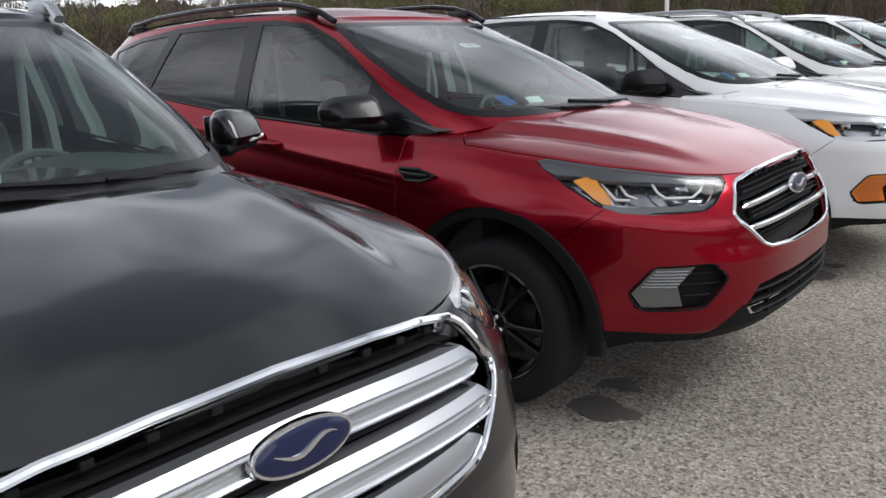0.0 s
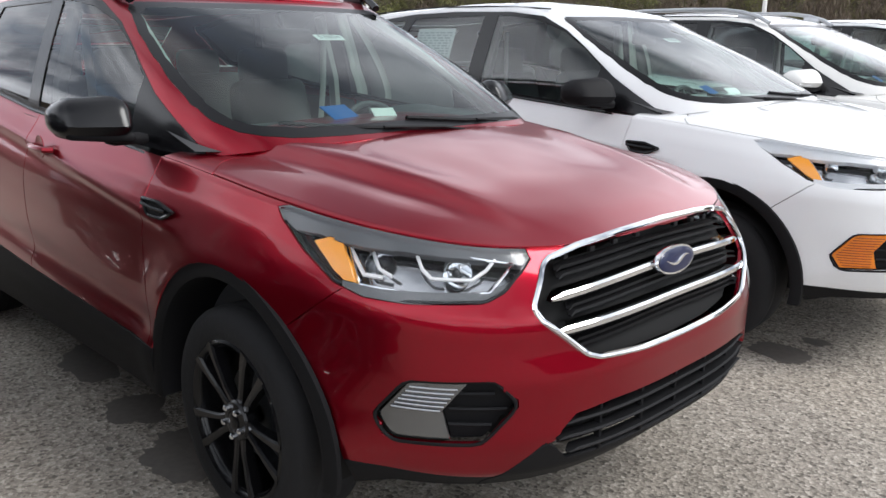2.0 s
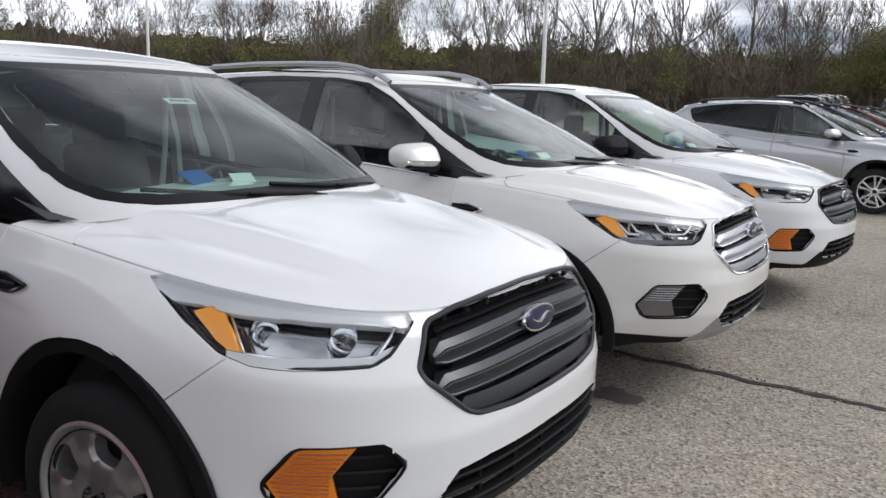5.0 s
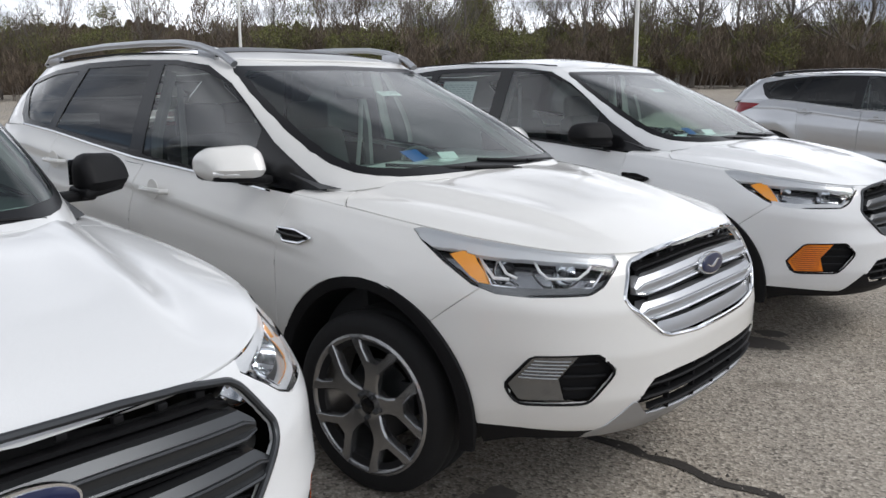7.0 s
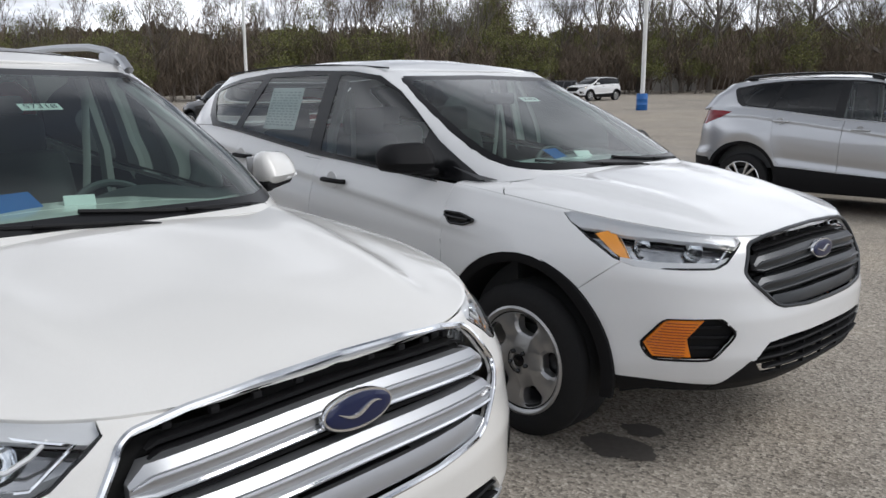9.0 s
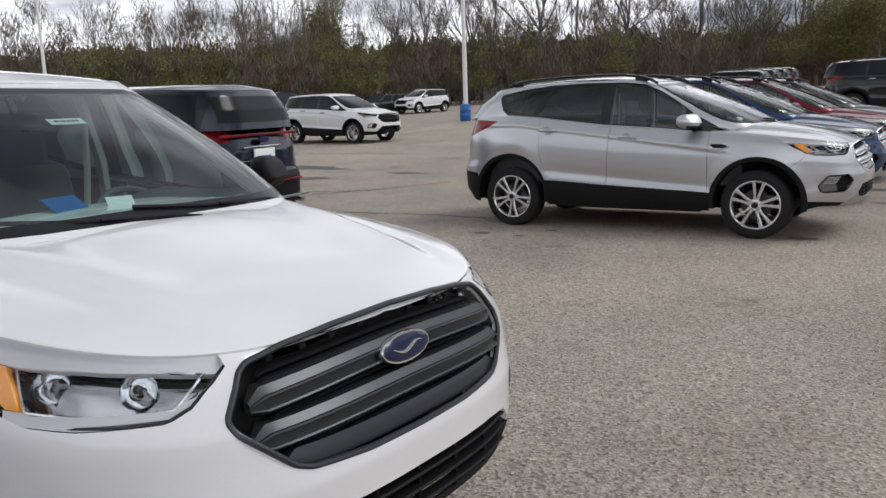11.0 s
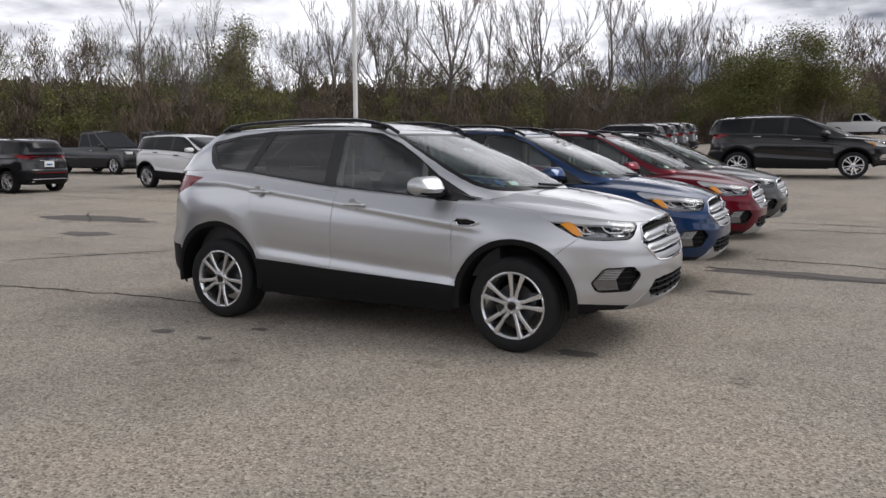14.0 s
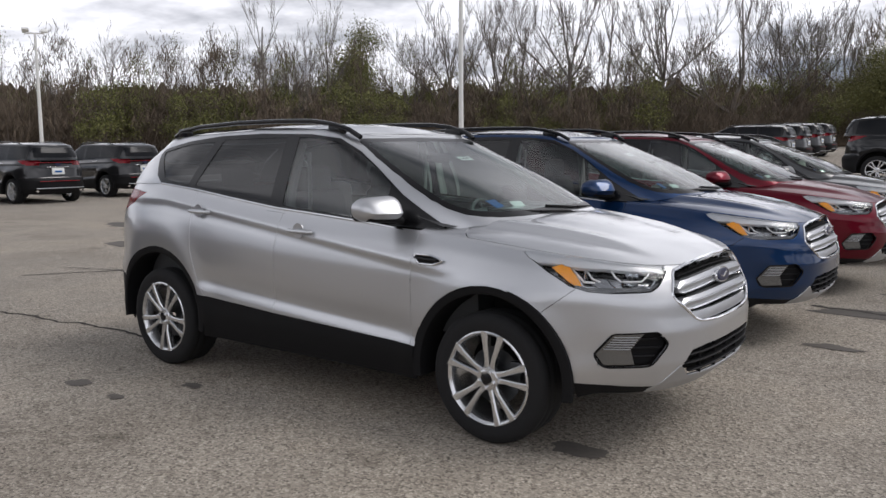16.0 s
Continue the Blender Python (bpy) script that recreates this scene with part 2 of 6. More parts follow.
def prism(outline, depth, place):
    """A flat outline [(a, b)] given depth; place(a, b, c) lays it into space."""
    bm = bmesh.new()
    front = [bm.verts.new(place(a, b, 0)) for a, b in outline]
    back = [bm.verts.new(place(a, b, depth)) for a, b in outline]
    bm.faces.new(front)
    bm.faces.new(back[::-1])
    n = len(outline)
    for i in range(n):
        bm.faces.new((front[i], back[i], back[(i + 1) % n], front[(i + 1) % n]))
    return bm


def rounded(poly, r, n=3):
    """The outline with its corners rounded."""
    out = []
    for i, p in enumerate(poly):
        p, a, b = Vector(p), Vector(poly[i - 1]), Vector(poly[(i + 1) % len(poly)])
        ra, rb = min(r, (a - p).length * 0.45), min(r, (b - p).length * 0.45)
        s, e = p + (a - p).normalized() * ra, p + (b - p).normalized() * rb
        for k in range(n + 1):
            f = k / n
            out.append(tuple(s * (1 - f) ** 2 + p * 2 * f * (1 - f) + e * f * f))
    return out


def inside(q, z, poly):
    hit, n = False, len(poly)
    for i in range(n):
        (x1, y1), (x2, y2) = poly[i], poly[i - 1]
        if (y1 > z) != (y2 > z) and q < (x2 - x1) * (z - y1) / (y2 - y1) + x1:
            hit = not hit
    return hit


# ---- crossover car: body formula ----
# x ahead, y to the car's left, z up; the half with y > 0 is shaped and cut, then mirrored
def lut(x, table):
    return float(np.interp(x, [a for a, _ in table], [b for _, b in table]))


def smooth_lut(x, table):
    """A soft run through the table's points."""
    return sum(lut(x + d, table) for d in (-0.06, -0.03, 0, 0.03, 0.06)) / 5


SHOULDER = [(-2.3, 1.2), (-1.9, 1.275), (-1.337, 1.285), (-.238, 1.155), (.413, 1.11), (1.0, 1.075), (1.3, 1.05), (1.6, 1.02),
            (1.9, .985), (2.15, .945), (2.3, .93)]
HALF_WIDTH = [(0, .865), (.10, .888), (.19, .900), (.33, .898), (.45, .904), (.6, .910), (.70, .912), (.76, .906), (.82, .893), (.9, .866), (1, .815)]
NOSE = [(0, 2.25), (.08, 2.30), (.25, 2.335), (.5, 2.335), (.56, 2.325), (.62, 2.315), (.75, 2.30), (.92, 2.25), (1, 2.215)]
TAIL = [(0, -2.10), (.15, -2.2), (.4, -2.22), (.5, -2.16), (.75, -2.13), (1, -2.06)]
HOOD = [(.9, 1.17), (1.2, 1.165), (1.5, 1.125), (1.9, 1.05), (2.1, .99), (2.215, .942), (2.3, .93)]
ROOF_EDGE = [(-1.8, 1.565), (-1.3, 1.615), (-.6, 1.642), (0, 1.635), (.25, 1.605), (.4, 1.58)]
GLASS_REAR = [(0, -2.13), (.5, -2.02), (.85, -1.86), (1, -1.80)]
BOTTOM = 0.27


def quarter(x0, a, b, n, count):
    """A quarter superellipse from (x0 + a, 0) to (x0, b), evenly spaced."""
    fine = [i / 400 * math.pi / 2 for i in range(401)]
    p = np.array([(x0 + a * max(math.cos(t), 0) ** (2 / n), b * max(math.sin(t), 0) ** (2 / n)) for t in fine])
    s = np.r_[0, np.cumsum(np.hypot(*np.diff(p, axis=0).T))]
    w = np.linspace(0, s[-1], count)
    return np.c_[np.interp(w, s, p[:, 0]), np.interp(w, s, p[:, 1])]


def side_width(v, x):
    w = smooth_lut_v(v)
    for cx in (1.375, -1.375):  # swollen wheel arches
        d = math.hypot(x - cx, (v - 0.1) * 0.8)
        w += 0.016 * math.exp(-((d - 0.46) / 0.09) ** 2) * (1 if v < 0.75 else max(0, 1 - (v - .75) * 6))
    # the long crease under the window line, undercut below
    z = BOTTOM + v * (smooth_lut(x, SHOULDER) - BOTTOM)
    d = z - crease_height(x)
    fade = max(0, min(1, (1.22 - x) / .35, (x + 2.0) / .4))
    w += fade * (.010 * math.exp(-(d / .045) ** 2) if d > -1e-4 else .010 - .019 * min(1, -d / .03) + .009 * min(1, max(0, -d - .03) / .22))
    # the doors flare out again along their foot
    low = .578 - .076 * x
    t = min(1, max(0, (low - z) / .05))
    w += max(0, min(1, (1.0 - x) / .15, (x + 1.0) / .15)) * (.014 * t * t * (3 - 2 * t) - .010 * math.exp(-((z - low - .02) / .06) ** 2))
    return w


def crease_height(x):
    x = min(1.1, max(-1.3, x))
    return min(1.0195 - .1215 * x, smooth_lut(x, SHOULDER) - .1)


def row_height(u, x):
    """Share of the side's height for a row, so that one row runs along the crease."""
    x = min(1.1, max(-1.3, x))
    c = (crease_height(x) - BOTTOM) / (smooth_lut(x, SHOULDER) - BOTTOM)
    return u / .8125 * c if u <= .8125 else c + (u - .8125) / .1875 * (1 - c)


def smooth_lut_v(v):
    return sum(lut(min(max(v + d, 0), 1), HALF_WIDTH) for d in (-.009, 0, .009)) / 3


def build_shell():
    """The skin of half a car, as a bmesh with kind (0 side, 1 bonnet, 2 glasshouse, 3 roof) and normals."""
    bm = bmesh.new()
    kind = bm.faces.layers.int.new("kind")
    bm.faces.layers.int.new("reg")
    nf, nm, nr, nv = 46, 76, 20, 48
    grid = []
    for j in range(nv + 1):
        u = j / nv
        row = []
        v = row_height(u, 1.2)
        front = quarter(1.2, lut(v, NOSE) - 1.2, smooth_lut_v(v), 3.1, nf)
        v = row_height(u, -1.3)
        rear = quarter(1.3, -lut(v, TAIL) - 1.3, smooth_lut_v(v), 3.6, nr)[::-1]
        line = [(x, y) for x, y in front]
        line += [(1.2 + (-1.3 - 1.2) * k / nm, None) for k in range(1, nm)]
        line += [(-x, y) for x, y in rear]
        for x, y in line:
            v = row_height(u, x)
            if y is None:
                y = side_width(v, x)
            elif y > 0.75:
                y += (side_width(v, x) - smooth_lut_v(v)) * min(1, (y - .75) / .08)
            zs = smooth_lut(x, SHOULDER)
            low = BOTTOM + .07 * min(1, max(0, (x - 1.7) / .25))
            row.append(bm.verts.new((x, y, low + v * (zs - low))))
        grid.append(row)
    n = len(grid[0])
    for j in range(nv):
        for i in range(n - 1):
            bm.faces.new((grid[j][i], grid[j + 1][i], grid[j + 1][i + 1], grid[j][i + 1]))[kind] = 0
    # bonnet: rows across from the shoulder to the middle
    rim = [vt for vt in grid[nv] if vt.co.x > 0.9]
    nb = 26
    rows = []
    for vt in rim:
        x, yc, zs = vt.co
        row = [vt]
        for k in range(1, nb + 1):
            if yc < 1e-4:
                row.append(vt)
                continue
            y = yc * (1 - k / nb)
            f = y / max(yc, 1e-4)
            z = zs + (smooth_lut(x, HOOD) - zs) * (1 - abs(f) ** 2.4)
            yr = 0.40 + 0.20 * (2.15 - x)
            fade = min(1, max(0, (2.1 - x) / 0.35))
            e = y - yr
            z += fade * .018 * (math.exp(-(e / .10) ** 2) if e < 0 else math.exp(-(e / .03) ** 2)) - fade * .010 * math.exp(-((e - .07) / .05) ** 2)
            row.append(bm.verts.new((x, max(y, 0), z)))
        rows.append(row)
    for a, b in zip(rows, rows[1:]):
        for k in range(nb):
            quad = list(dict.fromkeys((a[k], a[k + 1], b[k + 1], b[k])))
            bm.faces.new(quad)[kind] = 1
    # glasshouse
    gf, gr, gw = 60, 50, 26
    rings = []
    for j in range(gw + 1):
        w = j / gw
        half = .815 - .15 * w ** 1.25
        xf = 1.36 + (.20 - 1.36) * w + .075 * math.sin(math.pi * w)
        xr = lut(w, GLASS_REAR)
        x0 = -0.35
        rings.append([*quarter(x0, xf - x0, half, 4.2 + 3.6 * w, gf), *[(2 * x0 - x, y) for x, y in quarter(x0, x0 - xr, half, 5, gr)[::-1]][1:]])
    base, top = rings[0], rings[-1]
    vg = []
    for j, ring in enumerate(rings):
        w = j / gw
        row = []
        for (x, y), (xb, yb), (xt, yt) in zip(ring, base, top):
            zb = smooth_lut(xb, SHOULDER) if xb < 1.0 else 1.075 + (xb - 1.0) * 0.17
            row.append(bm.verts.new((x, y, zb + (smooth_lut(xt, ROOF_EDGE) - zb) * w)))
        vg.append(row)
    n = len(vg[0])
    for j in range(gw):
        for i in range(n - 1):
            bm.faces.new((vg[j][i], vg[j + 1][i], vg[j + 1][i + 1], vg[j][i + 1]))[kind] = 2
    # roof, rolling over from its edge to a low crown
    rows, nb = [], 14
    for vt in vg[gw]:
        x, yc, ze = vt.co
        row = [vt]
        for k in range(1, nb + 1):
            if yc < 1e-4:
                row.append(vt)
                continue
            f = 1 - (k / nb) ** 1.4
            crown = 0.052 * min(1, max(0, (yc / .5))) * min(1, (0.24 - x) / .5 + .12) * min(1, (x - GLASS_REAR[-1][1] + .02) / .3)
            row.append(bm.verts.new((x, yc * f, ze + crown * (1 - f ** 2.6))))
        rows.append(row)
    for a, b in zip(rows, rows[1:]):
        for k in range(nb):
            bm.faces.new(list(dict.fromkeys((a[k], a[k + 1], b[k + 1], b[k]))))[kind] = 3
    bmesh.ops.reverse_faces(bm, faces=list(bm.faces))
    bmesh.ops.dissolve_degenerate(bm, dist=1e-5, edges=list(bm.edges))
    bm.normal_update()
    nl = bm.verts.layers.float_vector.new("n")
    for vt in bm.verts:
        nrm = vt.normal.copy()
        if abs(vt.co.y) < 1e-4:
            nrm.y = 0
        vt[nl] = nrm.normalized()
    return bm


def cut(bm, kinds, axis, poly, reg, only=None, box_pad=0.02, face_test=None):
    """Cuts the outline, seen square to the level direction axis, into the skin, and marks what lies within."""
    kind, regs = bm.faces.layers.int["kind"], bm.faces.layers.int["reg"]
    ex, ey = axis
    q0, q1 = min(p[0] for p in poly) - box_pad, max(p[0] for p in poly) + box_pad
    z0, z1 = min(p[1] for p in poly) - box_pad, max(p[1] for p in poly) + box_pad

    def near():
        out = []
        for f in bm.faces:
            if f[kind] not in kinds or (only is not None and f[regs] not in only) or (face_test and not face_test(f)):
                continue
            qs = [v.co.x * ex + v.co.y * ey for v in f.verts]
            zs = [v.co.z for v in f.verts]
            if max(qs) > q0 and min(qs) < q1 and max(zs) > z0 and min(zs) < z1:
                out.append(f)
        return out

    for i, (qa, za) in enumerate(poly):
        qb, zb = poly[i - 1]
        if math.hypot(qa - qb, za - zb) < 1e-6:
            continue
        lo, hi = min(qa, qb) - .015, max(qa, qb) + .015
        l2, h2 = min(za, zb) - .015, max(za, zb) + .015
        faces = [f for f in near() if max(v.co.x * ex + v.co.y * ey for v in f.verts) > lo and min(v.co.x * ex + v.co.y * ey for v in f.verts) < hi
                 and max(v.co.z for v in f.verts) > l2 and min(v.co.z for v in f.verts) < h2]
        geom = list(faces) + list({e for f in faces for e in f.edges}) + list({v for f in faces for v in f.verts})
        nq, nz = zb - za, -(qb - qa)
        bmesh.ops.bisect_plane(bm, geom=geom, dist=2e-4, plane_co=(ex * qa, ey * qa, za), plane_no=(ex * nq, ey * nq, nz))
    for f in near():
        c = f.calc_center_median()
        if inside(c.x * ex + c.y * ey, c.z, poly):
            f[regs] = reg


SIDE, FRONT, OBLIQUE = (1, 0), (0, 1), (.766, -.643)
(BODY, VOID, CLAD, DOOR_F, DOOR_R, FENDER, BUMPER_F, BUMPER_R, HEADLAMP, FOG, GRILLE, LOWGRILLE, LIP, HOODTOP, DLO, GLASS_F, GLASS_R,
 GLASS_Q, WSFRIT, WS, ROOFTOP, TAILLAMP, REARGLASS, COWL, LAMP_BAND, LAMP_AMBER, LAMP_FOOT, FOG_LAMP, SKID) = range(29)
ARCHES = ((1.385, .365, .468), (-1.375, .375, .478))
HEADLAMP_OUTLINE = [(.66, 1.012), (.70, .973), (.755, .928), (.852, .863), (.93, .840), (1.04, .833), (1.235, .835), (1.28, .856),
                    (1.340, .922), (1.30, .99), (.9, 1.06)]
FOG_OUTLINE = rounded([(.955, .54), (1.045, .645), (1.265, .652), (1.325, .588), (1.235, .485), (1.0, .478)], .03)
GRILLE_OUTLINE = [(-.02, .965), (.2, .957), (.34, .943), (.447, .922), (.472, .905), (.532, .818), (.525, .79), (.414, .69), (.374, .675), (.2, .662), (-.02, .657)]
LOWGRILLE_OUTLINE = rounded([(-.1, .55), (.34, .552), (.45, .54), (.515, .475), (.45, .412), (-.1, .395)], .02)
DLO_OUTLINE = [(-1.45, 1.29), (-1.06, 1.258), (-.24, 1.16), (.41, 1.112), (.80, 1.075), (1.0, 1.068), (1.022, 1.078), (.985, 1.108), (.72, 1.262), (.63, 1.325), (.50, 1.415),
               (.35, 1.505), (.17, 1.585), (-.05, 1.612), (-.5, 1.622), (-.9, 1.612), (-1.25, 1.58), (-1.58, 1.525), (-1.60, 1.49), (-1.52, 1.34)]
QUARTER_GLASS = rounded([(-1.40, 1.315), (-1.125, 1.285), (-.955, 1.575), (-1.25, 1.555), (-1.555, 1.502)], .03)
REAR_DOOR_GLASS = rounded([(-1.05, 1.28), (-.30, 1.187), (-.265, 1.595), (-.87, 1.585)], .025)
FRONT_DOOR_GLASS = rounded([(-.19, 1.176), (.62, 1.112), (.63, 1.315), (.50, 1.41), (.33, 1.505), (.15, 1.566), (-.05, 1.59), (-.155, 1.594)], .02)
WINDSHIELD_OUTLINE = [(-.02, 1.150), (.32, 1.150), (.52, 1.147), (.61, 1.151), (.66, 1.163), (.685, 1.19), (.696, 1.24), (.694, 1.31), (.684, 1.38), (.662, 1.463), (.628, 1.535),
                      (.60, 1.57), (.575, 1.582), (-.02, 1.592)]
WINDSHIELD_CLEAR = [(-.1, 1.180), (.5, 1.174), (.61, 1.180), (.648, 1.197), (.668, 1.235), (.670, 1.30), (.660, 1.38), (.636, 1.465), (.597, 1.54), (.555, 1.560), (-.1, 1.568)]
TAILLAMP_OUTLINE = [(-1.56, 1.222), (-1.70, 1.235), (-2.3, 1.25), (-2.3, 1.05), (-1.95, 1.055), (-1.70, 1.15)]


def boxy_style():
    """From here on the shell is that of a square-backed SUV: level window line, long roof, upright tail."""
    global SHOULDER, ROOF_EDGE, GLASS_REAR, DLO_OUTLINE, QUARTER_GLASS, REAR_DOOR_GLASS
    SHOULDER = [(-2.3, 1.19), (-1.9, 1.195), (-1.337, 1.185), (-.238, 1.15)] + SHOULDER[4:]
    ROOF_EDGE = [(-2.05, 1.60), (-1.3, 1.632), (-.6, 1.642)] + ROOF_EDGE[3:]
    GLASS_REAR = [(0, -2.19), (.5, -2.14), (.85, -2.06), (1, -2.01)]
    DLO_OUTLINE = [(-1.93, 1.215), (-1.06, 1.2), (-.24, 1.16)] + DLO_OUTLINE[3:-7] + [(-.05, 1.605), (-.5, 1.615), (-1.3, 1.604), (-1.88, 1.572), (-1.97, 1.50)]
    QUARTER_GLASS = rounded([(-1.89, 1.235), (-1.10, 1.222), (-1.05, 1.585), (-1.83, 1.553)], .03)
    REAR_DOOR_GLASS = rounded([(-1.03, 1.22), (-.30, 1.187), (-.265, 1.595), (-.98, 1.587)], .025)


def cut_shell():
    bm = build_shell()
    kind, regs = bm.faces.layers.int["kind"], bm.faces.layers.int["reg"]
    for f in bm.faces:
        f[regs] = {0: BODY, 1: HOODTOP, 2: BODY, 3: ROOFTOP}[f[kind]]
    cut(bm, {0}, SIDE, [(-1.02, 1.4), (-1.0, .85), (-.93, .62), (-.86, .55), (-.195, .51), (-.18, .9), (-.15, 1.4)], DOOR_R)
    cut(bm, {0}, SIDE, [(-.195, .51), (.905, .462), (.895, .8), (.905, 1.4), (-.15, 1.4), (-.18, .9)], DOOR_F)
    cut(bm, {0}, SIDE, [(.905, 1.4), (.895, .8), (.905, .2), (1.58, .2), (1.675, .715), (1.86, .86), (2.5, .86), (2.5, 1.4)], FENDER)
    cut(bm, {0}, SIDE, [(2.6, .2), (1.58, .2), (1.675, .715), (1.86, .86), (2.6, .86)], BUMPER_F)
    for f in bm.faces:
        if f[kind] == 0 and f.calc_center_median().x > 1.95 and f[regs] in (FENDER, BODY):
            f[regs] = BUMPER_F
    cut(bm, {0}, SIDE, [(-2.6, .72), (-1.70, .70), (-1.70, .2), (-2.6, .2)], BUMPER_R)
    cut(bm, {0}, SIDE, [(-2.6, .2), (-2.6, .645), (-1.84, .62), (-1.80, .50), (-1.6, .52), (-.9, .555), (-.86, .55), (-.195, .51), (.905, .462), (1.0, .45), (1.0, .2)], CLAD)
    cut(bm, {0}, OBLIQUE, [(.6, .2), (.6, .405), (.83, .395), (1.05, .385), (1.27, .372), (1.40, .468), (1.47, .42), (1.47, .2)], LIP, only={BUMPER_F})
    cut(bm, {0}, FRONT, LOWGRILLE_OUTLINE, LOWGRILLE, face_test=lambda f: f.calc_center_median().x > 1.9)
    cut(bm, {0}, FRONT, [(-.1, .2), (-.1, .395), (.45, .412), (.515, .475), (.53, .47), (.62, .36), (.62, .2)], SKID, face_test=lambda f: f.calc_center_median().x > 1.9)
    cut(bm, {0}, FRONT, GRILLE_OUTLINE, GRILLE, face_test=lambda f: f.calc_center_median().x > 1.9)
    cut(bm, {0}, OBLIQUE, FOG_OUTLINE, FOG, face_test=lambda f: f.calc_center_median().x > 1.7)
    cut(bm, {0}, OBLIQUE, HEADLAMP_OUTLINE, HEADLAMP, face_test=lambda f: f.calc_center_median().x > 1.4)
    cut(bm, {0}, OBLIQUE, [(.6, 1.03), (.72, .968), (.80, .966), (.88, .953), (1.02, .948), (1.18, .935), (1.34, .914), (1.4, 1.0), (.9, 1.1)], LAMP_BAND, only={HEADLAMP})
    cut(bm, {0}, OBLIQUE, [(.778, .953), (.825, .966), (.866, .952), (.910, .868), (.877, .868), (.828, .905)], LAMP_AMBER, only={HEADLAMP, LAMP_BAND})
    cut(bm, {0}, OBLIQUE, [(.86, .8), (.875, .872), (.93, .864), (1.24, .862), (1.29, .88), (1.33, .86), (1.3, .8)], LAMP_FOOT, only={HEADLAMP})
    cut(bm, {0}, OBLIQUE, [(.968, .54), (1.05, .638), (1.20, .643), (1.135, .565), (1.155, .49), (1.005, .486)], FOG_LAMP, only={FOG})
    cut(bm, {0}, SIDE, TAILLAMP_OUTLINE, TAILLAMP, face_test=lambda f: f.calc_center_median().y > .45)
    for cx, cz, r in ARCHES:
        cut(bm, {0}, SIDE, [(cx + r * math.cos(a), cz + r * math.sin(a)) for a in [2 * math.pi * k / 36 for k in range(36)]], VOID,
            face_test=lambda f: f.calc_center_median().y > .6)
        cut(bm, {0}, SIDE, [(cx - r * .97, cz - .1), (cx + r * .985, cz - .1), (cx + r * .94, .1), (cx - r * .95, .1)], VOID,
            face_test=lambda f: f.calc_center_median().y > .6)
    side = lambda f: abs(f.normal.y) > 0.45 and f.calc_center_median().y > .5
    cut(bm, {2}, SIDE, DLO_OUTLINE, DLO, face_test=side)
    cut(bm, {2}, SIDE, QUARTER_GLASS, GLASS_Q, face_test=side, only={DLO})
    cut(bm, {2}, SIDE, REAR_DOOR_GLASS, GLASS_R, face_test=side, only={DLO})
    cut(bm, {2}, SIDE, FRONT_DOOR_GLASS, GLASS_F, face_test=side, only={DLO})
    ahead = lambda f: f.normal.x > 0.2 and f.calc_center_median().x > 0
    cut(bm, {2}, FRONT, WINDSHIELD_OUTLINE, WSFRIT, face_test=ahead, only={BODY})
    cut(bm, {2}, FRONT, WINDSHIELD_CLEAR, WS, face_test=ahead, only={WSFRIT})
    back = lambda f: f.normal.x < -0.3
    cut(bm, {2}, FRONT, [(-.02, 1.26), (.60, 1.27), (.57, 1.53), (-.02, 1.54)], REARGLASS, face_test=back)
    cut(bm, {1}, SIDE, [(.5, .9), (1.29, .9), (1.29, 1.03), (1.25, 1.042), (1.165, 1.075), (1.10, 1.105), (1.04, 1.14), (1.0, 1.4), (.5, 1.4)], COWL)
    return bm


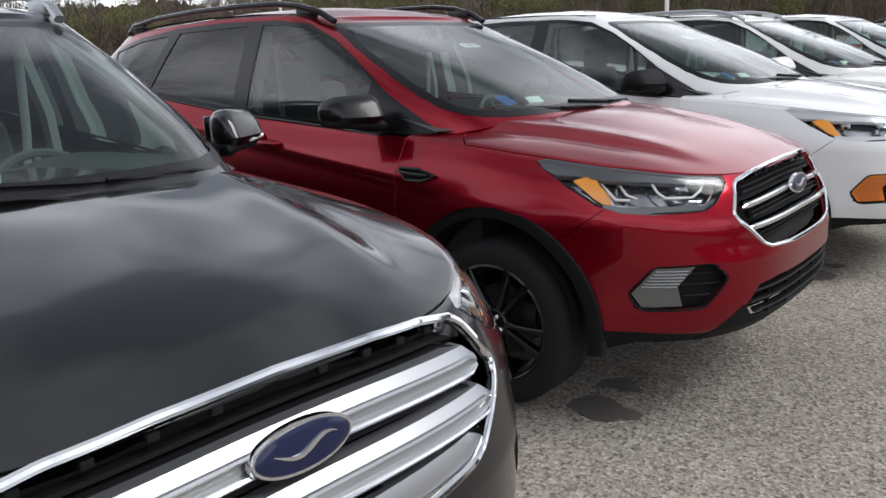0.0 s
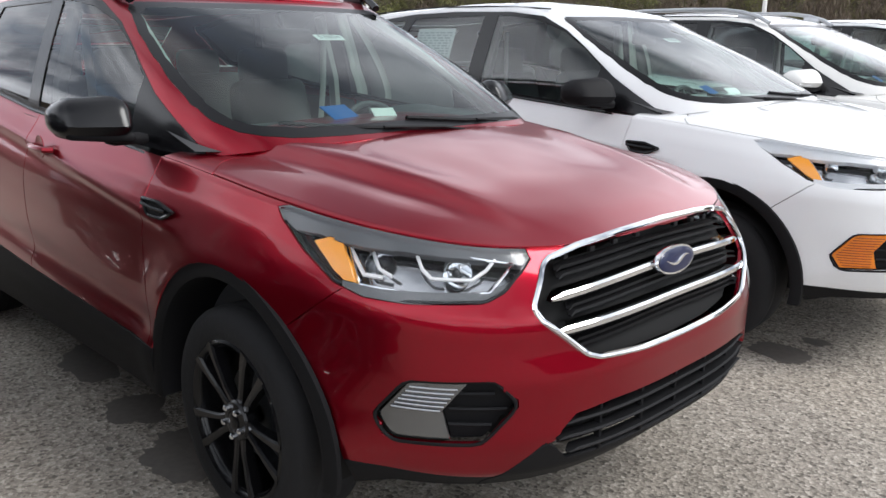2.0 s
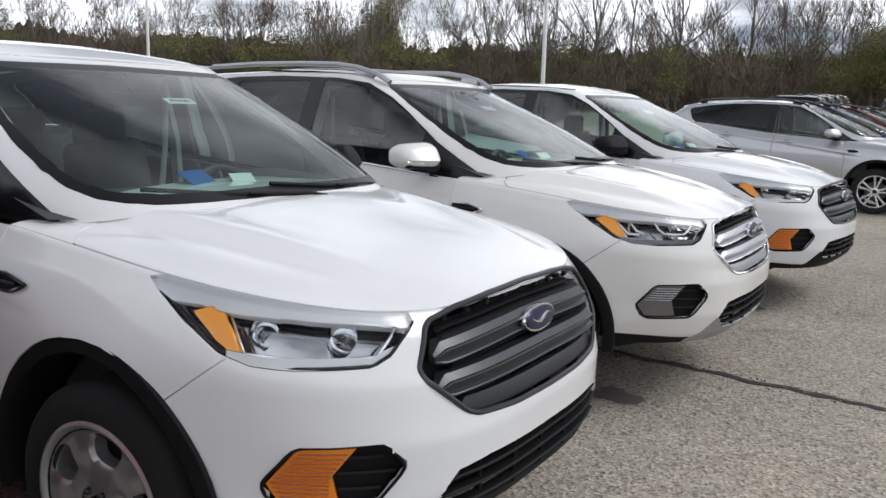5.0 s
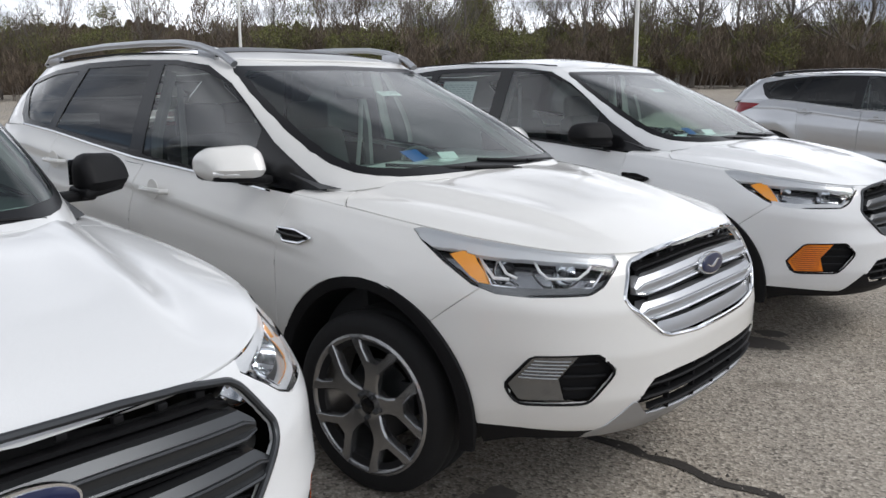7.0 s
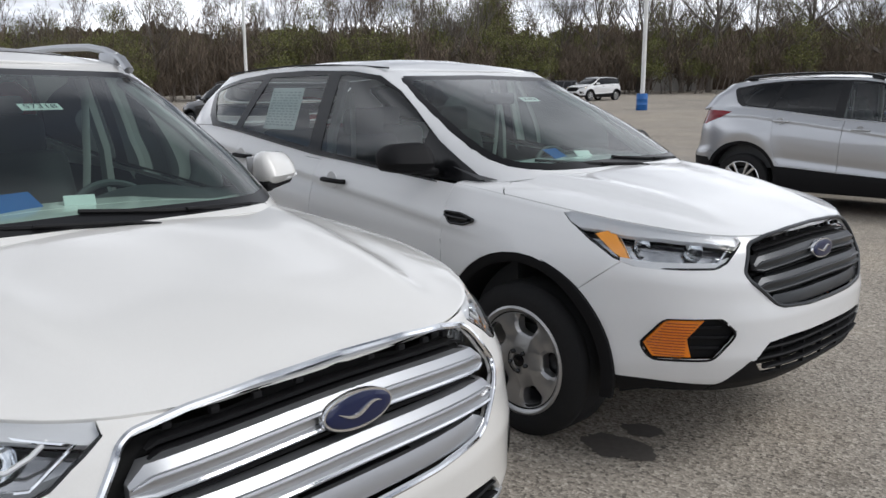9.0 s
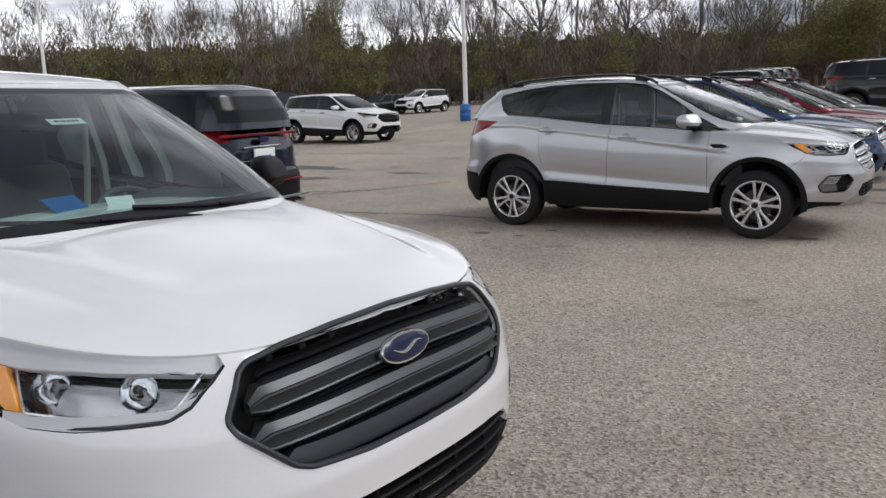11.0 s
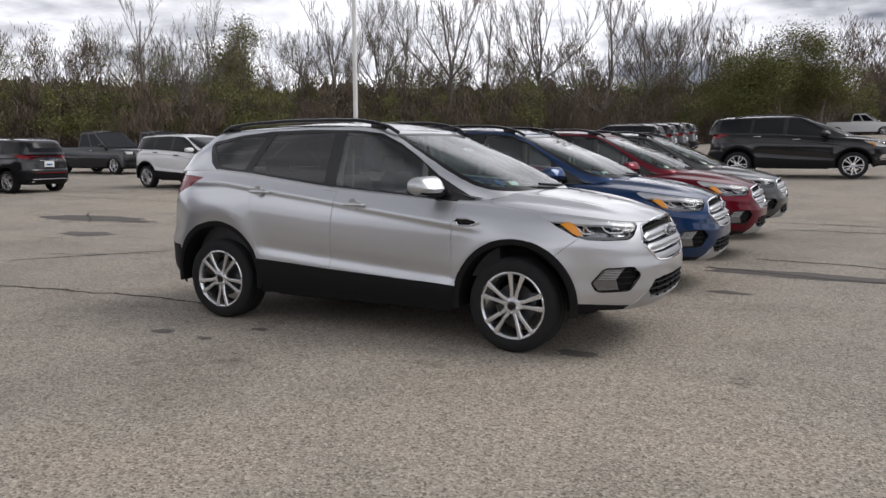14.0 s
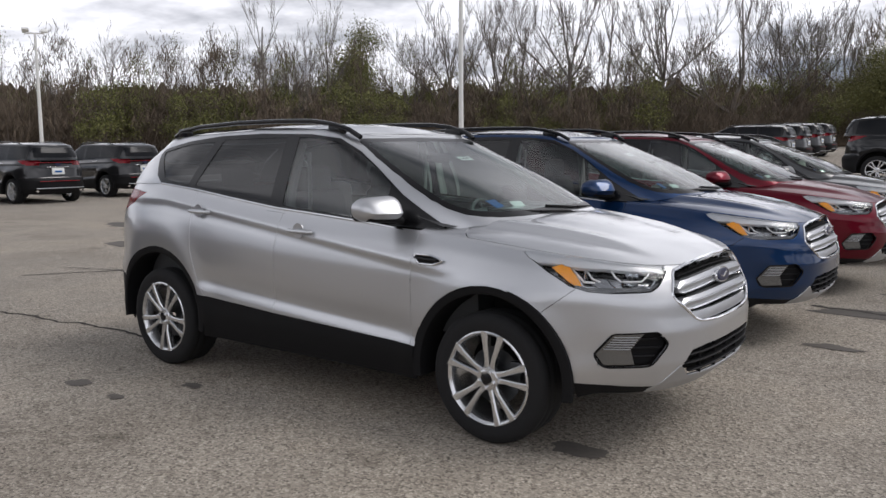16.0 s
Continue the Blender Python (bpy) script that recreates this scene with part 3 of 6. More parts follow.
def take(bm, reg, gap=0.0, flange=0.012, offset=0.0, test=None, largest=False):
    """The pieces of one region, both verts and normals, with a lip turned inward along its edge."""
    regs, nl = bm.faces.layers.int["reg"], bm.verts.layers.float_vector["n"]
    chosen = reg if isinstance(reg, set) else {reg}
    faces = [f for f in bm.faces if f[regs] in chosen and (test is None or test(f))]
    if largest:
        left, best = set(faces), []
        while left:
            stack, group = [left.pop()], []
            while stack:
                f = stack.pop()
                group.append(f)
                for e in f.edges:
                    for g in e.link_faces:
                        if g in left:
                            left.remove(g)
                            stack.append(g)
            best = group if len(group) > len(best) else best
        faces = best
    inset, index, co, nrm, out = {}, {}, [], [], []
    fs = set(faces)
    rim = []
    for f in faces:
        for loop in f.loops:
            e = loop.edge
            if sum(g in fs for g in e.link_faces) == 1 and not (abs(e.verts[0].co.y) < 1e-4 and abs(e.verts[1].co.y) < 1e-4):
                a, b = loop.vert, loop.link_loop_next.vert
                rim.append((a, b))
                d = Vector(a[nl]).cross(b.co - a.co)
                for v in (a, b):
                    inset[v] = inset.get(v, Vector()) + d.normalized()
    for f in faces:
        for v in f.verts:
            if v not in index:
                index[v] = len(co)
                p = v.co + Vector(v[nl]) * offset
                if v in inset and inset[v].length > 1e-6:
                    move = inset[v].normalized() * gap
                    if abs(v.co.y) < 1e-4:
                        move.y = 0
                    p = p + move
                co.append(p)
                nrm.append(Vector(v[nl]))
        out.append([index[v] for v in f.verts])
    if flange:
        double = {}
        for a, b in rim:
            ids = []
            for v in (a, b):
                if v not in double:
                    i = len(co)
                    p = co[index[v]]
                    side = -(inset[v].normalized() if inset[v].length > 1e-6 else Vector((0, 0, 1)))
                    co.extend([p.copy(), p - Vector(v[nl]) * flange])
                    nrm.extend([(side + Vector(v[nl])).normalized(), side])
                    double[v] = (i, i + 1)
                ids.append(double[v])
            out.append([ids[0][0], ids[0][1], ids[1][1], ids[1][0]])
    return co, nrm, out


def piece(name, data, material, parent, mirror="both", label=""):
    """A mesh of taken faces. both: the half and its mirror image in one; left, right: one of them."""
    co, nrm, faces = data
    sets = {"both": (1, -1), "left": (1,), "right": (-1,)}[mirror]
    verts, norms, polys = [], [], []
    for s in sets:
        o = len(verts)
        verts += [(p.x, p.y * s, p.z) for p in co]
        norms += [(n.x, n.y * s, n.z) for n in nrm]
        polys += [[o + i for i in (f if s < 0 else f[::-1])][::-1] for f in faces]
    me = bpy.data.meshes.new(name)
    me.from_pydata(verts, [], polys)
    me.polygons.foreach_set("use_smooth", [True] * len(polys))
    me.update()
    me.normals_split_custom_set_from_vertices(norms)
    me.materials.append(material)
    ob = new(name, me)
    ob.parent = parent
    if label:
        ob["label"] = label
    return ob


# ---- crossover car: places on the nose ----
def nose_x(y, z):
    v = min(1, max(0, (z - BOTTOM) / (lut(2.2, SHOULDER) - BOTTOM)))
    a, b = lut(v, NOSE) - 1.2, smooth_lut_v(v)
    return 1.2 + a * max(0, 1 - (abs(y) / b) ** 3.1) ** (1 / 3.1)


def nose_at(q, z, out=0.0):
    """The place on the nose's left half seen at (q, z) in the oblique view, moved outward."""
    lo, hi = 0.0, 0.9
    for _ in range(40):
        y = (lo + hi) / 2
        if .766 * nose_x(y, z) - .643 * y > q:
            lo = y
        else:
            hi = y
    x = nose_x(y, z)
    n = Vector((1, -(nose_x(y + .004, z) - nose_x(y - .004, z)) / .008, 0)).normalized()
    return Vector((x, y, z)) + n * out, n


def mirrored(bm):
    """The same mesh on the car's other side."""
    bmesh.ops.scale(bm, vec=(1, -1, 1), verts=list(bm.verts))
    return bm


def sweep_y(w, center, profile, steps=28):
    """A bar across the nose; profile: (out, up) corners, closed."""
    bm = bmesh.new()
    rings = []
    for k in range(steps + 1):
        y = -w + 2 * w * k / steps
        zc = center(y)
        end = 1 - max(0, (abs(y) / w - .97) / .03) * .6
        rings.append([bm.verts.new((nose_x(y, zc) + o * end, y, zc + u * end)) for o, u in profile])
    m = len(profile)
    for a, b in zip(rings, rings[1:]):
        for i in range(m):
            bm.faces.new((a[i], a[(i + 1) % m], b[(i + 1) % m], b[i]))
    bm.faces.new(rings[0])
    bm.faces.new(rings[-1][::-1])
    return bm


def loop_tube(points, radius, sides=8, flat=1.0):
    bm = bmesh.new()
    pts = [Vector(p) for p in points]
    n, rings = len(pts), []
    for i, p in enumerate(pts):
        d = (pts[(i + 1) % n] - pts[i - 1]).normalized()
        s = Vector((1, 0, 0))
        u = d.cross(s).normalized()
        rings.append([bm.verts.new(p + (s * math.cos(a) * flat + u * math.sin(a)) * radius) for a in [2 * math.pi * k / sides for k in range(sides)]])
    for i in range(n):
        a, b = rings[i], rings[(i + 1) % n]
        for k in range(sides):
            bm.faces.new((a[k], a[(k + 1) % sides], b[(k + 1) % sides], b[k]))
    return bm


def dense(poly, step=.02):
    out = []
    for i, p in enumerate(poly):
        a, b = Vector(p), Vector(poly[(i + 1) % len(poly)])
        k = max(1, int((b - a).length / step))
        out += [tuple(a.lerp(b, j / k)) for j in range(k)]
    return out


def ellipse_disc(a, b, depth, sides=40, dome=0.0):
    """An upright oval plate facing ahead, its rim rounded."""
    bm = bmesh.new()
    rings = []
    for f, x in ((1, 0), (1, depth * .6), (.97, depth), (.75, depth + dome * .5), (.4, depth + dome), (.02, depth + dome * 1.1)):
        rings.append([bm.verts.new((x, a * f * math.cos(t), b * f * math.sin(t))) for t in [2 * math.pi * k / sides for k in range(sides)]])
    for p, q in zip(rings, rings[1:]):
        for k in range(sides):
            bm.faces.new((p[k], p[(k + 1) % sides], q[(k + 1) % sides], q[k]))
    bm.faces.new(rings[-1])
    return bm


def mesh_of(bm, m=None, smooth=True):
    """Keeps a mesh to be used by many cars."""
    me = bpy.data.meshes.new("car_part")
    if m is not None:
        bm.transform(m)
    bmesh.ops.recalc_face_normals(bm, faces=bm.faces)
    for f in bm.faces:
        f.smooth = smooth
    bm.to_mesh(me)
    bm.free()
    if smooth:
        me.set_sharp_from_angle(angle=radians(40))
    me.materials.append(PLASTIC)
    return me


def skin_mesh(data, side):
    ob = piece("skin", data, PLASTIC, None, side)
    me = ob.data
    bpy.data.objects.remove(ob)
    return me


# ---- crossover car: the meshes, once for all cars ----
SKIN, PART, FAR_SKIN = {}, {}, {}


def build_skins(store):
    bm = cut_shell()
    for name, reg, gap, flange, offset in (
            ("bonnet", HOODTOP, .0045, .025, 0), ("front_bumper", BUMPER_F, .0015, .02, 0), ("body_shell", {BODY, COWL}, .001, .01, 0), ("roof", ROOFTOP, 0, .0, 0),
            ("skid_plate", SKID, .002, .015, .002), ("sill_cladding", CLAD, .002, .012, .001), ("rear_bumper", BUMPER_R, .001, .012, 0),
            ("windshield_border", WSFRIT, 0, .004, .001), ("windshield", WS, 0, 0, .001), ("rear_window", REARGLASS, 0, 0, .001),
            ("grille_insert", GRILLE, 0, 0, -.055), ("lower_grille_insert", LOWGRILLE, 0, 0, -.05)):
        store[name] = {"both": skin_mesh(take(bm, reg, gap, flange, offset), "both")}
    lamp = {HEADLAMP, LAMP_BAND, LAMP_AMBER, LAMP_FOOT}
    for name, reg, gap, flange, offset in (
            ("lower_lip", LIP, .001, .01, 0), ("front_wing", FENDER, .0018, .02, 0), ("front_door", DOOR_F, .0032, .018, 0), ("rear_door", DOOR_R, .0032, .018, 0), ("window_surround", DLO, 0, .004, .0015),
            ("front_door_window", GLASS_F, 0, 0, -.003), ("rear_door_window", GLASS_R, 0, 0, -.003), ("quarter_window", GLASS_Q, 0, 0, -.003),
            ("tail_lamp", TAILLAMP, .0015, .012, .002), ("lens", lamp, .0025, .012, 0), ("housing", HEADLAMP, -.004, .07, -.078),
            ("upper_band", LAMP_BAND, .001, .03, -.014), ("turn_signal", LAMP_AMBER, .001, .02, -.016), ("lower_strip", LAMP_FOOT, .001, .03, -.012),
            ("fog_bezel", FOG, 0, .03, -.035), ("fog_lens", FOG_LAMP, .002, .03, -.012)):
        data = take(bm, reg, gap, flange, offset, largest=name == "lower_lip")
        store[name] = {s: skin_mesh(data, s) for s in ("left", "right")}
    store["sunroof"] = {"both": skin_mesh(take(bm, ROOFTOP, 0, .004, .003, lambda f: -1.15 < f.calc_center_median().x < .02 and f.calc_center_median().y < .44), "both")}
    bm.free()


def both_sides(make):
    """The left mesh and its mirror image."""
    return {"left": mesh_of(make()), "right": mesh_of(mirrored(make()))}


def spokes(kind):
    """Wheel spokes, as one mesh per spoke in the wheel's own frame (axle along y, face to -y)."""
    out = []

    def bar(pts, face, back, lip=.006):
        # pts: (radius, half width, sideways); a tapering bar with bevelled edges
        bm = bmesh.new()
        rings = []
        for r, hw, t in pts:
            y = face + .02 * (1 - r / .24) ** 2
            rings.append([bm.verts.new((t + dx, dy, r)) for dx, dy in ((-hw, back), (-hw, y + lip), (-hw + lip, y), (hw - lip, y), (hw, y + lip), (hw, back))])
        for a, b in zip(rings, rings[1:]):
            for i in range(6):
                bm.faces.new((a[i], a[(i + 1) % 6], b[(i + 1) % 6], b[i]))
        bm.faces.new(rings[0])
        bm.faces.new(rings[-1])
        return bm

    if kind == "steel":
        # a pressed disc in five sectors, each with a rounded pocket
        for k in range(5):
            bm, n, rings = bmesh.new(), 40, []
            dish = lambda r: -.014 + .016 * (r / .213) ** 2 + .010 * math.exp(-((r - .10) / .03) ** 2)
            for size, sink in ((0, 0), (1.28, 0), (1.0, .012), (.96, .05)):
                ring = []
                for q in range(n):
                    a = 2 * math.pi * q / n
                    ca, sa = math.cos(a), math.sin(a)
                    if size:
                        r = .150 + .037 * size * math.copysign(abs(sa) ** .6, sa)
                        th = .33 * size * math.copysign(abs(ca) ** .6, ca) * (.86 + .14 * (r - .113) / .074)
                    else:
                        m = max(abs(ca), abs(sa))
                        r, th = .134 + .079 * sa / m, radians(36) * ca / m
                    ring.append(bm.verts.new((r * math.sin(th), dish(r) + sink, r * math.cos(th))))
                rings.append(ring)
            for a, b in zip(rings, rings[1:]):
                for q in range(n):
                    bm.faces.new((a[q], a[(q + 1) % n], b[(q + 1) % n], b[q]))
            out.append(mesh_of(bm, pose(0, 0, 0, 0, 72 * k + 12, 0)))
    elif kind == "fork":
        for k in range(5):
            a = 72 * k + 10
            bm = bar([(.045, .034, 0), (.09, .028, 0), (.13, .034, 0), (.158, .040, 0)], -.018, .02)
            for s in (1, -1):
                b2 = bar([(.125, .022, .012 * s), (.165, .021, .042 * s), (.198, .021, .070 * s), (.222, .024, .084 * s)], -.018, .02)
                me = bpy.data.meshes.new("tmp")
                b2.to_mesh(me)
                b2.free()
                bm.from_mesh(me)
                bpy.data.meshes.remove(me)
            out.append(mesh_of(bm, pose(0, 0, 0, 0, a, 0)))
    else:
        for k in range(5):
            for s in (1, -1):
                wide = .017 if kind == "twin" else .014
                bm = bar([(.04, wide, .014 * s), (.10, wide * .8, .020 * s), (.18, wide * .95, .038 * s), (.241, wide * 1.3, .052 * s)], -.018, .022)
                out.append(mesh_of(bm, pose(0, 0, 0, 0, 72 * k + (8 if kind == "twin" else 30), 0)))
    return out


def rim_barrel(r):
    return lathe([(r + .012, -.005), (r + .013, -.012), (r + .004, -.018), (r - .006, -.012), (r - .014, .01), (r - .022, .06), (r - .03, .16), (r + .0, .19)], 48)


def build_wheels():
    tyre = lathe([(.225, .0), (.245, -.012), (.285, -.022), (.318, -.018), (.336, -.004), (.344, .012), (.345, .04), (.341, .048), (.341, .054), (.345, .06),
                  (.345, .105), (.341, .111), (.341, .117), (.345, .123), (.344, .2), (.33, .222), (.29, .23), (.24, .21)], 56)
    PART["tyre"] = mesh_of(tyre)
    PART["tyre_small_rim"] = mesh_of(lathe([(.20, .0), (.222, -.010), (.265, -.022), (.305, -.018), (.332, -.004), (.344, .012), (.345, .04), (.341, .048), (.341, .054),
                                           (.345, .06), (.345, .15), (.344, .2), (.33, .222), (.29, .23), (.22, .21)], 56))
    PART["barrel"], PART["barrel_small"] = mesh_of(rim_barrel(.237)), mesh_of(rim_barrel(.213))
    PART["hub"] = mesh_of(lathe([(.062, .03), (.064, -.004), (.058, -.012), (.034, -.016), (.030, -.010), (.001, -.010)], 32))
    PART["hub_cap"] = mesh_of(lathe([(.028, -.006), (.027, -.018), (.020, -.021), (.001, -.022)], 24))
    PART["wheel_nut"] = mesh_of(lathe([(.010, .01), (.010, -.018), (.006, -.022), (.001, -.022)], 8))
    PART["brake_disc"] = mesh_of(lathe([(.03, .07), (.15, .07), (.152, .075), (.15, .08), (.03, .085)], 40))
    cal = box(.07, .05, .13, (.13, .075, .03), .012)
    PART["caliper"] = mesh_of(cal)
    for kind in ("steel", "fork", "twin", "black"):
        PART["spokes_" + kind] = spokes(kind)
    joined = bmesh.new()
    for me in PART["spokes_twin"]:
        joined.from_mesh(me)
    PART["wheel_face"] = mesh_of(joined)


def build_parts():
    build_skins(SKIN)
    build_wheels()
    # grille: frame, two bars, apron and the mesh behind
    half = [(y, z) for y, z in GRILLE_OUTLINE if y >= 0]
    ring = dense(rounded([(0, .963)] + half + [(0, .659)] + [(-y, z) for y, z in half[::-1]], .012), .02)
    PART["grille_frame"] = mesh_of(loop_tube([(nose_x(y, z) + .003, y, z) for y, z in ring], .0085, 8, 1.0))
    droop = lambda zc, d: (lambda y: zc - d * (y / .45) ** 2)
    wide = [(-.052, .039), (-.020, .039), (-.004, .022), (-.004, -.004), (.004, -.008), (.006, -.016), (-.002, -.022), (-.05, -.022)]
    PART["upper_bar"] = mesh_of(sweep_y(.478, droop(.852, .022), wide))
    PART["lower_bar"] = mesh_of(sweep_y(.492, droop(.765, .012), wide))
    slim = [(-.04, .012), (-.004, .012), (.002, .006), (.002, -.006), (-.004, -.012), (-.04, -.012)]
    PART["upper_bar_slim"] = mesh_of(sweep_y(.478, droop(.852, .022), slim))
    PART["lower_bar_slim"] = mesh_of(sweep_y(.492, droop(.765, .012), slim))
    edge = [(-.01, -.0075), (.008, -.008), (.011, -.012), (.008, -.017), (-.01, -.018)]
    PART["upper_chrome"] = mesh_of(sweep_y(.474, droop(.852, .022), edge))
    PART["lower_chrome"] = mesh_of(sweep_y(.488, droop(.765, .012), edge))
    edge2 = [(-.01, .014), (.003, .0145), (.005, .018), (.003, .022), (-.01, .0225)]
    PART["upper_trim"] = mesh_of(sweep_y(.474, droop(.852, .022), edge2))
    PART["lower_trim"] = mesh_of(sweep_y(.488, droop(.765, .012), edge2))
    PART["apron"] = mesh_of(sweep_y(.425, droop(.692, -.004), [(-.05, .024), (-.02, .024), (-.004, -.01), (-.004, -.022), (-.05, -.022)]))
    PART["grille_rib"] = [mesh_of(sweep_y(.43, droop(z, .02), [(-.055, .004), (-.03, .004), (-.03, -.004), (-.055, -.004)])) for z in (.905, .888, .815, .80, .73, .715)]
    PART["clip"] = [mesh_of(box(.014, .02, .014, (nose_x(y, .93) - .012, y, .934 - .022 * (y / .4) ** 2), .003)) for y in (-.38, -.29, -.2, -.1, .1, .2, .29, .38)]
    # badge
    tilt = pose(nose_x(0, .855) + .004, 0, .855, 0, -8, 0)
    PART["badge_ring"] = mesh_of(ellipse_disc(.098, .041, .014), tilt)
    PART["badge_field"] = mesh_of(ellipse_disc(.090, .0345, .004, dome=.003), tilt @ pose(.0135, 0, 0))
    script = [(.0192, .060 - .120 * k / 48, .009 * math.sin(2 * math.pi * k / 48 + .5)) for k in range(49)]
    PART["badge_script"] = mesh_of(tube(script, .003, 5, 1, None, True, [.001 + .0055 * math.sin(math.pi * k / 48) for k in range(49)]), tilt)
    PART["badge_line"] = mesh_of(loop_tube([(.0165, .083 * math.cos(t), .0285 * math.sin(t)) for t in [2 * math.pi * k / 48 for k in range(48)]], .0012, 5), tilt)
    # lower grille bars
    PART["lower_grille_bar"] = [mesh_of(sweep_y(w, droop(z, .0), [(-.045, .006), (-.012, .005), (-.008, 0), (-.012, -.005), (-.045, -.006)])) for z, w in ((.515, .47), (.475, .49), (.435, .46))]
    PART["lower_grille_post"] = [mesh_of(box(.02, .012, .14, (nose_x(y, .475) - .035, y, .475), .003)) for y in (-.34, -.17, 0, .17, .34)]

    # headlamp insides
    def open_tube(points, r=.0045, out=-.012):
        def make():
            line = []
            for a, b in zip(points, points[1:]):
                k = max(1, int(math.hypot(a[0] - b[0], a[1] - b[1]) / .012))
                line += [(a[0] + (b[0] - a[0]) * j / k, a[1] + (b[1] - a[1]) * j / k) for j in range(k)]
            line.append(points[-1])
            return tube([nose_at(q, z, out)[0] for q, z in line], r, 6)
        return make

    PART["inner_bracket"] = both_sides(open_tube([(.90, .957), (.875, .935), (.925, .878), (.975, .876)], .006))
    PART["inner_bracket_top"] = both_sides(open_tube([(.895, .960), (.955, .952), (.945, .925), (.965, .893), (1.0, .880)], .005))
    PART["outer_bracket"] = both_sides(open_tube([(1.055, .938), (1.075, .90), (1.10, .882), (1.20, .880), (1.235, .90), (1.255, .922)], .005))

    def dish(q, z, r, depth):
        def make():
            p, n = nose_at(q, z, -.028)
            bm = lathe([(r, depth * 1.0), (r * .98, depth * .9), (r * .8, depth * .45), (r * .5, depth * .15), (.003, 0)], 28, "Z")
            ax = Vector((0.92, .25, .02)).normalized()
            bm.transform(Matrix.Translation(p - ax * depth) @ ax.to_track_quat("Z", "Y").to_matrix().to_4x4())
            return bm
        return make

    def globe(q, z, r):
        def make():
            bm = bmesh.new()
            bmesh.ops.create_uvsphere(bm, u_segments=20, v_segments=12, radius=r, matrix=Matrix.Translation(nose_at(q, z, -.04)[0]))
            return bm
        return make

    PART["projector_bowl"] = both_sides(dish(.958, .899, .040, .045))
    PART["projector_lens"] = both_sides(globe(.965, .899, .022))
    PART["main_bowl"] = both_sides(dish(1.165, .889, .041, .05))
    PART["bulb"] = both_sides(globe(1.16, .889, .011))
    PART["lens_rim"] = both_sides(open_tube(HEADLAMP_OUTLINE[1:9], .0055, -.001))
    chamber = [(.872, .946), (1.02, .944), (1.18, .930), (1.300, .912), (1.245, .853), (1.06, .849), (.918, .857), (.872, .946)]
    PART["chamber_rim"] = both_sides(open_tube(chamber, .004, -.008))
    # fog bezel fins
    PART["fog_fin"] = [both_sides(open_tube([(1.15, z), (1.30 - abs(z - .575) * .9, z)], .006, -.022)) for z in (.53, .572, .612)]
    PART["fog_rib"] = [both_sides(open_tube([(.984 + max(0, z - .545) * .85 + max(0, .54 - z) * .7, z), (1.128 + max(0, z - .565) * .75, z)], .0019, -.0105)) for z in np.arange(.499, .63, .0115)]
    PART["fog_frame"] = both_sides(lambda: loop_tube([nose_at(q, z, -.001)[0] for q, z in dense(FOG_OUTLINE, .02)], .005, 6))

    # wheel arches
    def arch(cx, cz, r):
        def make():
            bm = bmesh.new()
            rings = []
            for k in range(41):
                a = radians(-9 + 198 * k / 40)
                ring = []
                for rr, yy in ((r + .008, .902), (r + .006, .914), (r - .030, .917), (r - .044, .910), (r - .048, .89), (r - .046, .70), (r - .01, .45)):
                    x, z = cx + rr * math.cos(a), cz + rr * math.sin(a)
                    bulge = 0
                    if x > 1.6:
                        bulge = -(x - 1.6) ** 2 * .62
                    if x < -1.65:
                        bulge = -(x + 1.65) ** 2 * .9
                    ring.append(bm.verts.new((x, yy + bulge, max(z, .30))))
                rings.append(ring)
            for a, b in zip(rings, rings[1:]):
                for i in range(6):
                    bm.faces.new((a[i], a[i + 1], b[i + 1], b[i]))
            return bm
        return make

    PART["arch_moulding"] = [both_sides(arch(*a)) for a in ARCHES]

    # mirrors
    def mirror_head():
        bm = box(.14, .215, .145, (0, 0, 0), .052, 4)
        for v in bm.verts:
            if v.co.x > 0:
                v.co.x *= .75 + .6 * max(0, .08 - abs(v.co.z + .02)) / .08
            outer = max(0, v.co.y / .1075) ** 2
            v.co.z *= 1 - outer * (.42 if v.co.z > 0 else .30)
            v.co.x -= .05 * v.co.y / .11
        bm.transform(pose(.715, .968, 1.195))
        return bm

    def mirror_foot():
        return box(.075, .13, .034, (.74, .86, 1.125), .013, 2)

    def mirror_lower():
        bm = box(.14, .19, .04, (0, 0, 0), .017, 3)
        for v in bm.verts:
            v.co.x -= .05 * v.co.y / .11
            v.co.z += .022 * max(0, v.co.y / .095) ** 2
        bm.transform(pose(.715, .955, 1.137))
        return bm

    PART["mirror_cap"], PART["mirror_foot"], PART["mirror_base"] = both_sides(mirror_head), both_sides(mirror_foot), both_sides(mirror_lower)
    PART["mirror_glass"] = both_sides(lambda: box(.004, .15, .09, (.645, .965, 1.197), .0015))
    PART["mirror_signal"] = both_sides(lambda: tube([(.795, .91, 1.160), (.785, .985, 1.160), (.742, 1.06, 1.166)], .008, 6))

    # handles, vents, trim strips
    def handle(x, z):
        def make():
            line = [(x - .10, .885, z - .002), (x - .085, .912, z), (x - .03, .920, z), (x + .03, .921, z), (x + .075, .915, z - .002), (x + .09, .885, z - .004)]
            return tube(line, .0135, 8, .95)
        return make

    PART["door_handle"] = [both_sides(handle(.045, 1.035)), both_sides(handle(-.90, 1.115))]
    PART["handle_cup"] = [both_sides(lambda x=x, z=z: lathe_disc(x, z)) for x, z in ((.035, 1.038), (-.91, 1.118))]
